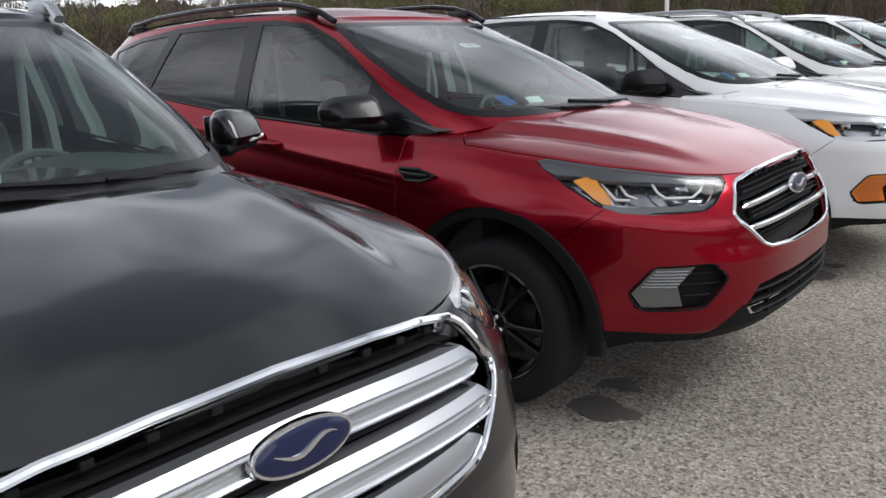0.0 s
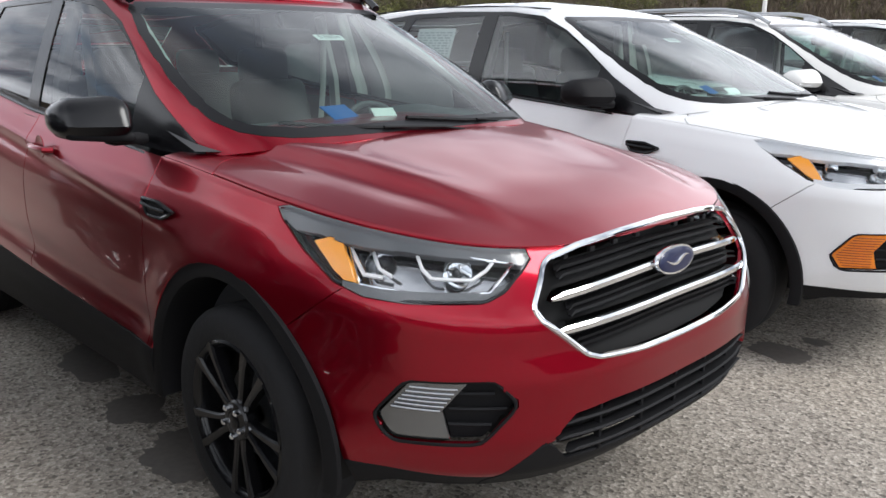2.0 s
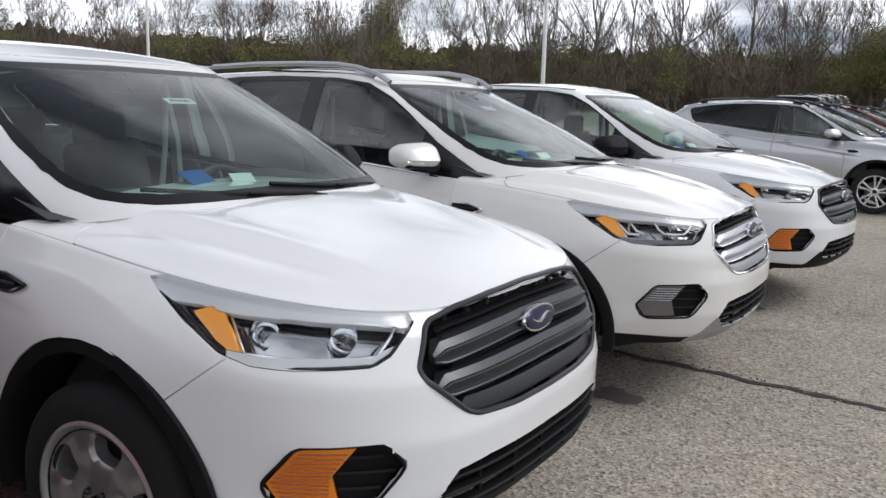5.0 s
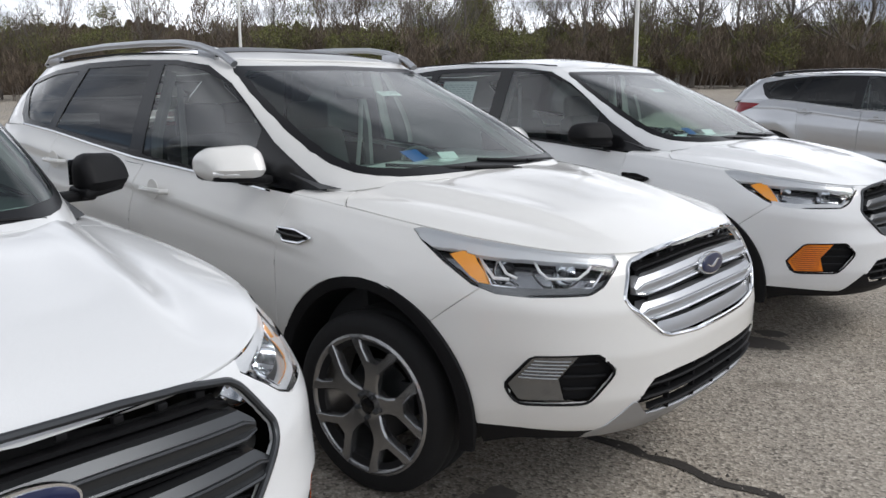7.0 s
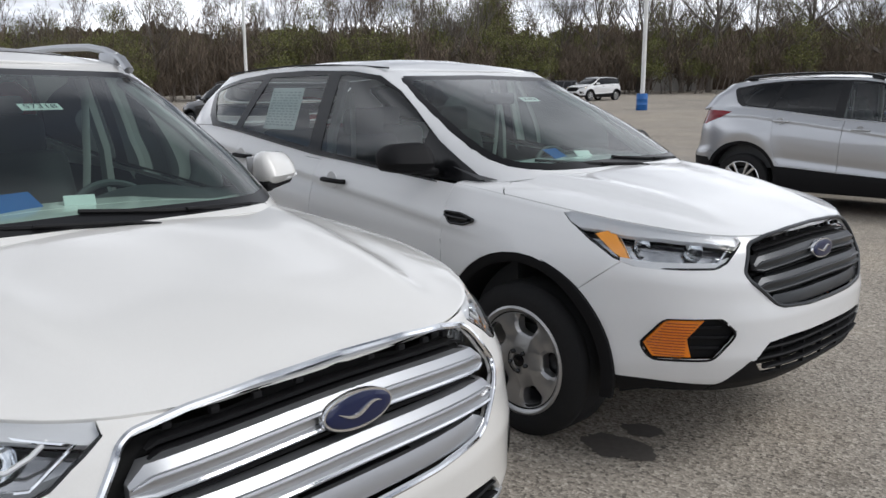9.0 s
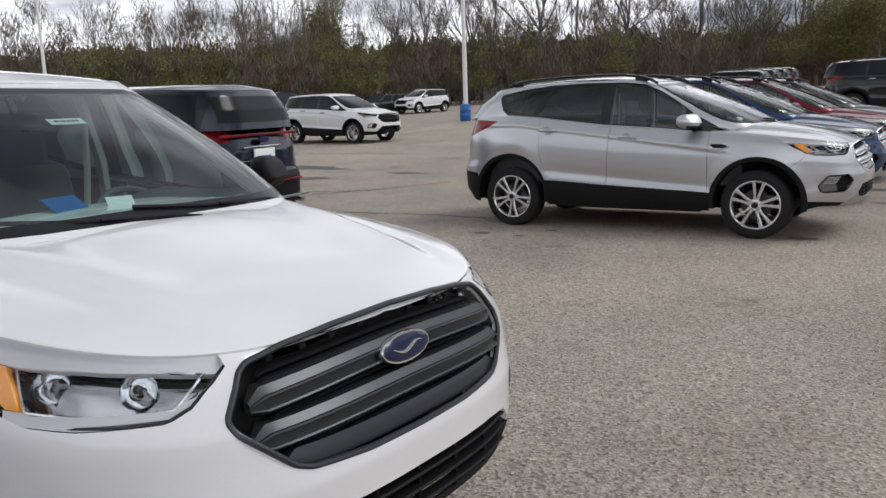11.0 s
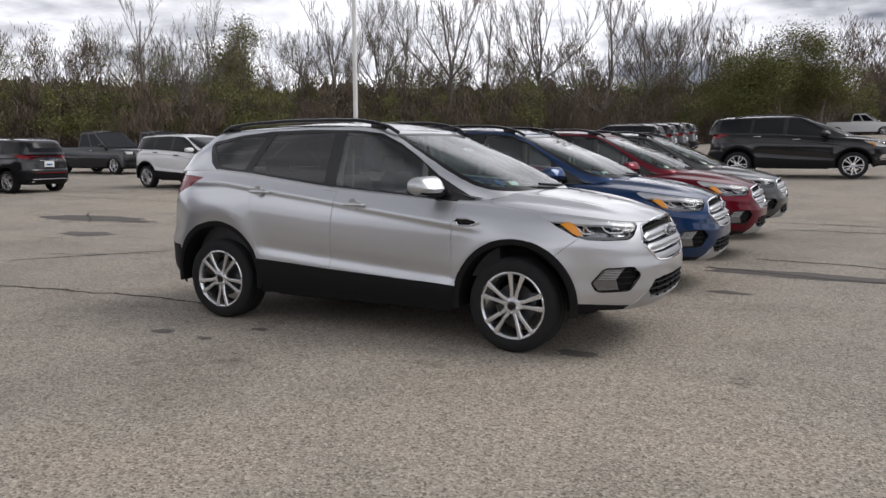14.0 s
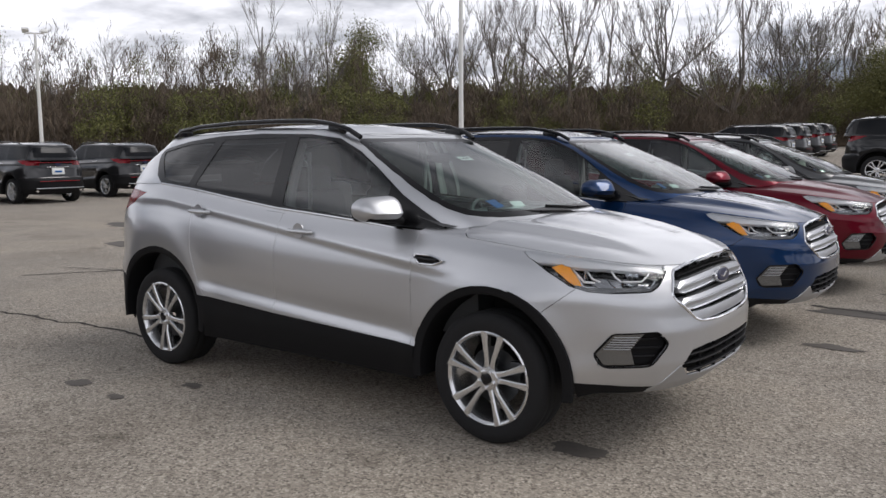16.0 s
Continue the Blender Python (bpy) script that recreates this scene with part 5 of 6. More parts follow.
def put_number(number, tag):
    """Printed digits on the stock sticker."""
    if not number:
        bm = text_bars(1, .10, .034, .018)
        bm.transform(pose(.535, .13, 1.455, 0, -66, 0) @ pose(.0025, 0, 0, 0, 0, 90))
        finish("sticker_number", bm, INK, tag, "", False)
        return
    cu = bpy.data.curves.new("digits", "FONT")
    cu.body, cu.size, cu.align_x, cu.align_y = number, .046, "CENTER", "CENTER"
    ob = new("digits", cu)
    dg = bpy.context.evaluated_depsgraph_get()
    me = bpy.data.meshes.new_from_object(ob.evaluated_get(dg))
    bpy.data.objects.remove(ob)
    me.transform(pose(.535, .13, 1.455, 0, -66, 0) @ pose(.0025, 0, 0) @ Euler((radians(90), 0, radians(90))).to_matrix().to_4x4())
    me.materials.clear()
    me.materials.append(INK)
    new("sticker_number", me).parent = tag


build_parts()
boxy_style()
build_skins(FAR_SKIN)
crossover(0.000, 0.000, 0.01, "black", "glossy black crossover with a silver barred grille", "titanium", "")
crossover(-0.213, 2.572, 3.26, "red", "deep red crossover with black wheels and mirrors", "black", "53804")
crossover(-0.184, 5.032, 3.17, "white", "plain white crossover with grey wheels and amber fog reflectors", "basic", "", 4)
crossover(-0.239, 7.449, 3.24, "pearl", "pearl white crossover with chrome grille and roof rails", "titanium", "57318", 6)
crossover(-0.235, 10.150, -1.76, "white", "white crossover with black mirrors and steel-grey wheels", "basic", "")
crossover(-0.147, 17.779, 1.72, "silver", "silver crossover with chrome grille and bright alloy wheels", "chrome", "")
crossover(-0.268, 20.485, 3.11, "blue", "deep blue crossover with chrome grille beside a silver one", "chrome", "")
crossover(-0.290, 23.270, 3.11, "burgundy", "red crossover with chrome grille in the second row", "chrome", "")
crossover(-0.320, 25.850, 3.11, "grey", "dark grey crossover with chrome grille in the second row", "chrome", "")


# ---- ground ----
def asphalt():
    """Worn exposed-aggregate paving: pale stone chips in grey binder, mottled by wear."""
    m = bpy.data.materials.new("worn_asphalt")
    m.use_nodes = True
    nt = m.node_tree
    b = nt.nodes["Principled BSDF"]
    b.inputs["Roughness"].default_value = 0.88
    b.inputs["Specular IOR Level"].default_value = 0.25
    co = nt.nodes.new("ShaderNodeTexCoord")

    def noise_node(scale, detail=4, rough=.6):
        n = nt.nodes.new("ShaderNodeTexNoise")
        n.inputs["Scale"].default_value, n.inputs["Detail"].default_value, n.inputs["Roughness"].default_value = scale, detail, rough
        nt.links.new(co.outputs["Object"], n.inputs["Vector"])
        return n

    def ramp(src, stops):
        r = nt.nodes.new("ShaderNodeValToRGB")
        while len(r.color_ramp.elements) < len(stops):
            r.color_ramp.elements.new(0.5)
        for e, (p, c) in zip(r.color_ramp.elements, stops):
            e.position, e.color = p, (*c, 1)
        nt.links.new(src, r.inputs[0])
        return r

    def blend(kind, fac, a, c):
        x = nt.nodes.new("ShaderNodeMix")
        x.data_type, x.blend_type = "RGBA", kind
        x.inputs[0].default_value = fac
        nt.links.new(a, x.inputs[6])
        nt.links.new(c, x.inputs[7])
        return x.outputs[2]

    chips = nt.nodes.new("ShaderNodeTexVoronoi")
    chips.inputs["Scale"].default_value = 78
    nt.links.new(co.outputs["Object"], chips.inputs["Vector"])
    sep = nt.nodes.new("ShaderNodeSeparateColor")
    nt.links.new(chips.outputs["Color"], sep.inputs[0])
    stone = ramp(sep.outputs[0], [(0, (.15, .134, .118)), (.15, (.26, .235, .203)), (.45, (.365, .330, .285)), (.8, (.435, .395, .343)), (1, (.58, .53, .47))])
    grit = ramp(noise_node(260, 3).outputs[0], [(.3, (.62, .61, .60)), (.55, (1, 1, 1)), (.7, (1.18, 1.15, 1.11))])
    pits = ramp(noise_node(34, 4, .7).outputs[0], [(.30, (.28, .27, .26)), (.41, (1, 1, 1))])
    patches = ramp(noise_node(.55, 5, .62).outputs[0], [(.3, (.80, .79, .78)), (.5, (1, 1, 1)), (.7, (1.12, 1.09, 1.05))])
    wide = ramp(noise_node(.09, 4).outputs[0], [(.35, (.86, .87, .88)), (.65, (1.06, 1.04, 1.0))])
    col = blend("MULTIPLY", 1, stone.outputs[0], grit.outputs[0])
    col = blend("MULTIPLY", 1, col, pits.outputs[0])
    col = blend("MULTIPLY", 1, col, patches.outputs[0])
    col = blend("MULTIPLY", 1, col, wide.outputs[0])
    # dull blotches of old drips and tyre dirt
    blotch = ramp(noise_node(1.5, 7, .6).outputs[0], [(.30, (.66, .65, .64)), (.40, (1, 1, 1))])
    col = blend("MULTIPLY", 1, col, blotch.outputs[0])
    nt.links.new(col, b.inputs["Base Color"])
    bp = nt.nodes.new("ShaderNodeBump")
    bp.inputs["Strength"].default_value, bp.inputs["Distance"].default_value = 0.7, 0.006
    nt.links.new(chips.outputs["Distance"], bp.inputs["Height"])
    nt.links.new(bp.outputs[0], b.inputs["Normal"])
    return m


def rise(x, y):
    """The lot climbs gently towards its far edge, more on its right."""
    side = min(1, max(0, (x + 16) / 12))
    return max(0, min(y, 92) - 29) * (.022 + .014 * side * side * (3 - 2 * side))


def build_ground():
    bm = bmesh.new()
    xs = [-900, -300, -120, -60, -40, *np.arange(-30, 31, 3.0), 40, 60, 120, 300, 900]
    ys = [-900, -300, -60, -20, 0, 15, 25, *np.arange(29, 96, 3.0), 120, 300, 900]
    rows = [[bm.verts.new((px, py, rise(px, py))) for px in xs] for py in ys]
    for a, b in zip(rows, rows[1:]):
        for i in range(len(xs) - 1):
            bm.faces.new((a[i], a[i + 1], b[i + 1], b[i]))
    tagged(finish("ground", bm, asphalt(), smooth=True), "worn pale aggregate asphalt of a parking lot", "ground", kind="structure")


OIL = mat("oil_stain", (.115, .102, .09), rough=.75, grain=.5, scale=30, dirt=.4)
CRACK = mat("open_crack", (.035, .030, .026), rough=.95, grain=.5, scale=50, bump=.3)
DAMP = mat("damp_asphalt", (.10, .09, .08), rough=.8, grain=.6, scale=25, dirt=.4)


def stain(x, y, r, stretch=1.5, material=OIL, name="oil_stain", label="dark oil drip stain on the asphalt", z=.004):
    bm = bmesh.new()
    n = 40
    seed = random.uniform(0, 50)
    ring = []
    for k in range(n):
        a = 2 * math.pi * k / n
        f = 1 + .55 * noise.noise((math.cos(a) * 1.3 + seed, math.sin(a) * 1.3, seed)) + .22 * noise.noise((math.cos(a) * 5 + seed, math.sin(a) * 5, 3))
        ring.append(bm.verts.new((r * stretch * f * math.cos(a), r * f * math.sin(a), 0)))
    bm.faces.new(ring)
    for k in range(7):
        a, d, s = random.uniform(0, 6.28), r * random.uniform(1.2, 1.9), r * random.uniform(.04, .13)
        bm.faces.new([bm.verts.new((d * stretch * math.cos(a) + s * math.cos(t), d * math.sin(a) + s * math.sin(t) * .8, 0)) for t in [6.28 * j / 8 for j in range(8)]])
    ob = finish(name, bm, material, None, "", False)
    ob.location = (x, y, z)
    tagged(ob, label, "stain", kind="structure")


def crack(points, width, name="crack", material=CRACK, label="crack running through the asphalt", z=.004, wobble=.05):
    """A ragged strip along a wandering line."""
    bm = bmesh.new()
    line = []
    for a, b in zip(points, points[1:]):
        k = max(2, int((Vector(b) - Vector(a)).length / .07))
        line += [Vector(a).lerp(Vector(b), j / k) for j in range(k)]
    seed = random.uniform(0, 90)
    prev = None
    for i, p in enumerate(line):
        d = (line[min(i + 1, len(line) - 1)] - line[max(i - 1, 0)]).normalized()
        s = Vector((-d.y, d.x))
        p = p + s * wobble * noise.noise((i * .06, seed, 0)) + s * wobble * .5 * noise.noise((i * .45, seed, 5))
        w = width * (.6 + .7 * abs(noise.noise((i * .5, seed, 9))))
        wl, wr = w * (.55 + 1.1 * abs(noise.noise((i * .9, seed, 20)))), w * (.55 + 1.1 * abs(noise.noise((i * 1.1, seed, 40))))
        pair = (bm.verts.new((p.x - s.x * wl, p.y - s.y * wl, z)), bm.verts.new((p.x + s.x * wr, p.y + s.y * wr, z)))
        if prev:
            bm.faces.new((prev[0], pair[0], pair[1], prev[1]))
        prev = pair
    tagged(finish(name, bm, material, None, "", False), label, "crack", kind="structure")


build_ground()
for sx, sy, sr, ss in ((.21, 1.83, .10, 1.5), (.67, 1.83, .14, 1.5), (1.53, 2.22, .07, 1.4), (1.6, 1.97, .085, 1.7), (1.59, 4.43, .11, 1.3), (1.64, 4.68, .05, 1.3), (-.39, 1.86, .14, 1.6),
                       (1.5, 9.4, .11, 1.4), (1.49, 9.64, .065, 1.4), (1.67, 17.14, .085, 1.7), (-1.53, 16.23, .07, 1.5), (-1.04, 16.21, .04, 1.6), (-.87, 16.64, .05, 1.5),
                       (2.2, 20.2, .10, 2), (1.6, 6.9, .10, 1.4), (-8.6, 20.9, .28, 2.2), (-7.2, 22.4, .2, 2.5), (-3.5, 15.2, .08, 2)):
    stain(sx, sy, sr, ss)
for sx, sy, sr, ss in ((2.6, 21.7, .25, 4), (-11, 23, .5, 3)):
    stain(sx, sy, sr, ss, DAMP, "damp_patch", "damp darker patch on the asphalt", .003)
crack([(-3, 7.62), (1.5, 7.62), (2.8, 7.64), (9, 7.66), (30, 7.7)], .042, "paving_seam", CRACK, "open paving seam filled with dirt", .005, .07)


def seam_gravel():
    """Loose stones and dirt crumbs that lie along the paving seam."""
    bm = bmesh.new()
    for _ in range(900):
        px, py, r = random.uniform(.4, 10), 7.63 + random.gauss(0, .055), random.uniform(.003, .010)
        top = bm.verts.new((px, py, r * 1.3))
        ring = [bm.verts.new((px + r * random.uniform(.7, 1.3) * math.cos(a), py + r * random.uniform(.7, 1.3) * math.sin(a), .001)) for a in (0, 1.3, 2.5, 3.8, 5.0)]
        for a, b in zip(ring, ring[1:] + ring[:1]):
            bm.faces.new((a, b, top))
    tagged(finish("gravel", bm, leaf_mat("seam_stones", (.05, .045, .04), (.38, .35, .31)), None, "", False), "loose gravel along the paving seam", "gravel", kind="stuff")


crack([(-6.6, 18.2), (-6.3, 18.7), (-5.6, 19.8), (-5.2, 21.0)], .03)
crack([(-6.9, 18.9), (-6.2, 19.1), (-5.4, 19.6)], .02)
crack([(1.6, 21.9), (2.3, 21.7), (4.5, 21.5), (7, 21.6)], .05, wobble=.12)
crack([(2.0, 22.9), (5, 22.6), (9, 22.9)], .04, wobble=.12)
crack([(1.8, 27), (6, 27.3), (12, 27)], .05, wobble=.15)
crack([(-12.5, 23.9), (-10.5, 22.4), (-9, 22.9)], .03)
crack([(-14, 19.5), (-9, 17.6), (-5.5, 16.9), (-2, 17.3)], .025, wobble=.1)
crack([(-30, 28.2), (-14, 27.5), (0, 28.5), (14, 27.8)], .05, wobble=.2)

seam_gravel()


# ---- woods ----
BARK = mat("bark", (.17, .145, .125), rough=.95, grain=.5, scale=6, bump=.3)
PALEBARK = mat("pale_bark", (.15, .132, .116), rough=.95, grain=.5, scale=6, bump=.3)
TWIG = mat("twigs", (.13, .105, .085), rough=.95, grain=.4, scale=4)


LEAF = leaf_mat("spring_leaves", (.085, .090, .034), (.23, .235, .085))
BROWNLEAF = leaf_mat("brown_brush", (.088, .068, .050), (.19, .150, .112))
WILLOW = leaf_mat("willow_leaves", (.10, .103, .040), (.21, .205, .08))


def limbs(bm, base, direction, length, radius, depth, tips, spread=.5):
    """Branches that fork and thin out."""
    p, d, pts, radii = Vector(base), Vector(direction).normalized(), [Vector(base)], [radius]
    n = 4 if depth > 1 else 2
    for i in range(n):
        d = (d + Vector((random.uniform(-1, 1), random.uniform(-1, 1), random.uniform(-.2, .8))) * .16).normalized()
        p = p + d * length / n
        pts.append(p.copy())
        radii.append(radius * (1 - .62 * (i + 1) / n))
    tube(pts, radius, 5 if depth > 2 else 3, 1, bm, False, radii)
    tips.append((p.copy(), depth))
    if depth > 0:
        for k in range(3):
            f = random.uniform(.35, 1)
            i = min(n - 1, int(f * n))
            q = pts[i].lerp(pts[i + 1], f * n - i)
            side = Vector((random.uniform(-1, 1), random.uniform(-1, 1), random.uniform(-.1, .5))).normalized()
            limbs(bm, q, (d * (1 - spread) + side * spread + Vector((0, 0, .25))), length * random.uniform(.5, .75), max(.017, radii[i] * .58), depth - 1, tips, spread)


def leaf_clumps(bm, tips, per, size, reach, slim=.6):
    for p, depth in tips:
        if depth > 1:
            continue
        for _ in range(per):
            c = p + Vector((random.gauss(0, 1), random.gauss(0, 1), random.gauss(0, 1))) * reach
            s = size * random.uniform(.5, 1.3)
            u = Vector((random.uniform(-1, 1), random.uniform(-1, 1), random.uniform(-1, 1))).normalized()
            if slim < .1:
                u = (u * .6 + Vector((0, 0, 1))).normalized()
            v = u.cross(Vector((random.uniform(-1, 1), random.uniform(-1, 1), random.uniform(-1, 1)))).normalized()
            bm.faces.new([bm.verts.new(c + u * s * a + v * (.032 if slim < .1 else s * slim) * b) for a, b in ((-1, 0), (0, -1), (1, 0), (0, 1))])


def tree(kind, height, name, label, leaf=None, per=0):
    """A tree with a tapered trunk, limbs and its crown of twigs or young leaves."""
    root = tagged(new(name), label, "tree", "wood at the edge of the lot", "")
    trunk, crown, tips = bmesh.new(), bmesh.new(), []
    stems = 1 if kind != "shrub" else 4
    for s in range(stems):
        lean = (random.uniform(-.12, .12), random.uniform(-.12, .12), 1) if stems == 1 else (random.uniform(-.5, .5), random.uniform(-.5, .5), 1)
        h = height * random.uniform(.9, 1.05) * (.38 if kind == "bare" else .5 if kind != "shrub" else .45)
        rad = height * .013 if stems == 1 else height * .008
        d, p, pts, radii = Vector(lean).normalized(), Vector((random.uniform(-.6, .6), random.uniform(-.6, .6), -.3)) if stems > 1 else Vector((0, 0, -.3)), [], []
        for i in range(7):
            pts.append(p.copy())
            radii.append(rad * (1.25 - .1 * i))
            p = p + d * h / 6
            d = (d + Vector((random.uniform(-.1, .1), random.uniform(-.1, .1), .05))).normalized()
        tube(pts, rad, 7, 1, trunk, False, radii)
        for k in range(7 if stems == 1 else 4):
            i = random.randint(2, 5) if kind != "bare" else random.randint(3, 6)
            side = Vector((random.uniform(-1, 1), random.uniform(-1, 1), random.uniform(.25, 1.0))).normalized()
            limbs(crown, pts[i], side, height * random.uniform(.22, .36), radii[i] * .7, 4 if kind == "bare" else 3 if stems == 1 else 2, tips, .45 if kind != "bare" else .36)
        limbs(crown, pts[-1], (0, 0, 1), height * .38, radii[-1] * .9, 4 if kind == "bare" else 3 if stems == 1 else 2, tips, .36)
    finish("trunk", trunk, PALEBARK if kind == "bare" else BARK, root)
    finish("branchwork", crown, PALEBARK if kind == "bare" else TWIG, root, smooth=False)
    if leaf:
        lv = bmesh.new()
        if leaf is BROWNLEAF:
            leaf_clumps(lv, tips, per, .42, height * .06, .06)
        else:
            leaf_clumps(lv, tips, per, .085 if per < 20 else .11, height * (.045 if per < 20 else .066))
        finish("crown", lv, leaf, root, smooth=False)
    return root


def build_woods():
    bare = [tree("bare", 16, "bare_tree", "tall bare spring tree with pale grey limbs") for _ in range(4)]
    green = [tree("leafy", 10, "budding_tree", "budding tree with sparse yellow-green leaves", LEAF, 13) for _ in range(3)]
    brown = [tree("leafy", 8.5, "brown_tree", "leafless brown tree with dense twigs", BROWNLEAF, 5) for _ in range(3)]
    shrub = [tree("shrub", 5.5, "shrub", "brown and green shrub thicket", BROWNLEAF, 5) for _ in range(2)] + [tree("shrub", 5.5, "shrub", "budding green shrub in the thicket", LEAF, 12)]
    willow = tree("leafy", 13.5, "willow_tree", "broad willow in fresh yellow-green leaf", WILLOW, 120)
    cam0 = Vector((3.5, 10, 0))

    def spot(heading, dist):
        a = radians(heading)
        return cam0 + Vector((-math.sin(a), math.cos(a), 0)) * dist

    def line(heading):
        # the wood's edge lies nearer on the left than on the right
        return 78 + 22 * ((heading - 40) / 50) ** 2 if heading > 4 else 135

    def scatter(pool, headings, depth, sizes):
        for h in headings:
            src = random.choice(pool)
            p = spot(h, line(h) + random.uniform(*depth))
            s = random.uniform(*sizes) * (1.45 if h < 4 else 1)
            pool_first = copy_thing(src, pose(p.x, p.y, rise(p.x, p.y), 0, 0, random.uniform(0, 360)))
            pool_first.scale = (s, s, s * random.uniform(.92, 1.08))

    scatter(shrub, np.arange(-8, 88, 1.7), (-2, 2), (.8, 1.25))
    scatter(shrub, np.arange(-8, 88, 4.2), (5, 10), (1.0, 1.35))
    scatter(brown, np.arange(-8, 88, 2.7), (3, 9), (.72, 1.02))
    scatter(brown, np.arange(-8, 88, 4.6), (12, 20), (1.0, 1.27))
    scatter(green, np.arange(4, 88, 2.7), (2, 9), (.64, .95))
    scatter(green, np.arange(4, 88, 5), (12, 20), (.92, 1.15))
    scatter(brown, np.arange(-8, 4, 1.1), (18, 30), (1.15, 1.5))
    # tall bare trees stand singly and in loose groups above the brush
    for h, s in ((9.5, .82), (11.5, .9), (13, .95), (15, 1.05), (18.5, 1.18), (22, 1.2), (25, 1.1), (28.6, 1.22), (29.8, 1.0), (33.3, .98), (36.3, .95), (39.2, .8),
                 (45.2, 1.0), (48.4, 1.0), (53, .62), (58, .74), (62, .6), (66, .78), (72, .62), (79, .7), (85, .66)):
        p = spot(h + random.uniform(-.5, .5), line(h) + random.uniform(2, 9))
        copy_thing(random.choice(bare), pose(p.x, p.y, rise(p.x, p.y), 0, 0, random.uniform(0, 360))).scale = (s, s, s)
    for h, d, s in ((7.2, 79, .72), (9.8, 80, .62), (4.8, 81, .64)):
        p = spot(h, d)
        copy_thing(willow, pose(p.x, p.y, rise(p.x, p.y), 0, 0, h * 40)).scale = (s * 1.15, s * 1.15, s * .8)
    for src in (*bare, *green, *brown, *shrub, willow):
        p = spot(random.uniform(12, 80), 112)
        src.location = (p.x, p.y, rise(p.x, p.y))
    # dark wooded rise behind the trees
    bm = bmesh.new()
    prev = None
    for c in range(1441):
        k = c / 4
        h = -70 + 250 * k / 360
        d = line(h) + 34
        p = spot(h, d)
        top = 9.3 + 1.6 * noise.noise((k * .16, 0, 0)) + 1.3 * noise.noise((k * .9, 3, 0)) + 1.3 * noise.noise((k * 2.9, 5, 0)) + 1.1 * noise.noise((k * 11.3, 8, 0)) + (2.0 if h < 3 else 0)
        col = [bm.verts.new((p.x, p.y, -.5)), bm.verts.new((p.x, p.y, top * .55)), bm.verts.new((p.x + 2 * noise.noise((k * .4, 7, 0)), p.y + 3, top))]
        if prev:
            for i in range(2):
                bm.faces.new((prev[i], col[i], col[i + 1], prev[i + 1]))
        prev = col
    tagged(finish("backdrop", bm, mat("far_wood_and_band", (.105, .082, .062), rough=1, grain=1.0, scale=.9, dirt=.6, spec=.0), smooth=False), "dark far wood behind the trees", "wood", kind="structure")
    # unseen band, tree and building high, added round behind the walk for paint reflections
    bm = bmesh.new()
    prev = None
    for k in range(181):
        h = 100 + 240 * k / 180
        p = spot(h, 85)
        top = 6.5 + 2.0 * noise.noise((k * .2, 9, 0)) + 1.2 * noise.noise((k * 1.1, 4, 0))
        col = [bm.verts.new((p.x, p.y, -.5)), bm.verts.new((p.x, p.y, top))]
        if prev:
            bm.faces.new((prev[0], col[0], col[1], prev[1]))
        prev = col
    tagged(finish("backdrop", bm, bpy.data.materials["far_wood_and_band"], smooth=False), "unseen dark band added behind the walk for reflections", "wood", kind="structure")


# ---- other vehicles ----
LAMPWHITE = mat("pale_lamp", (.7, .72, .74), rough=.15, coat=.8)


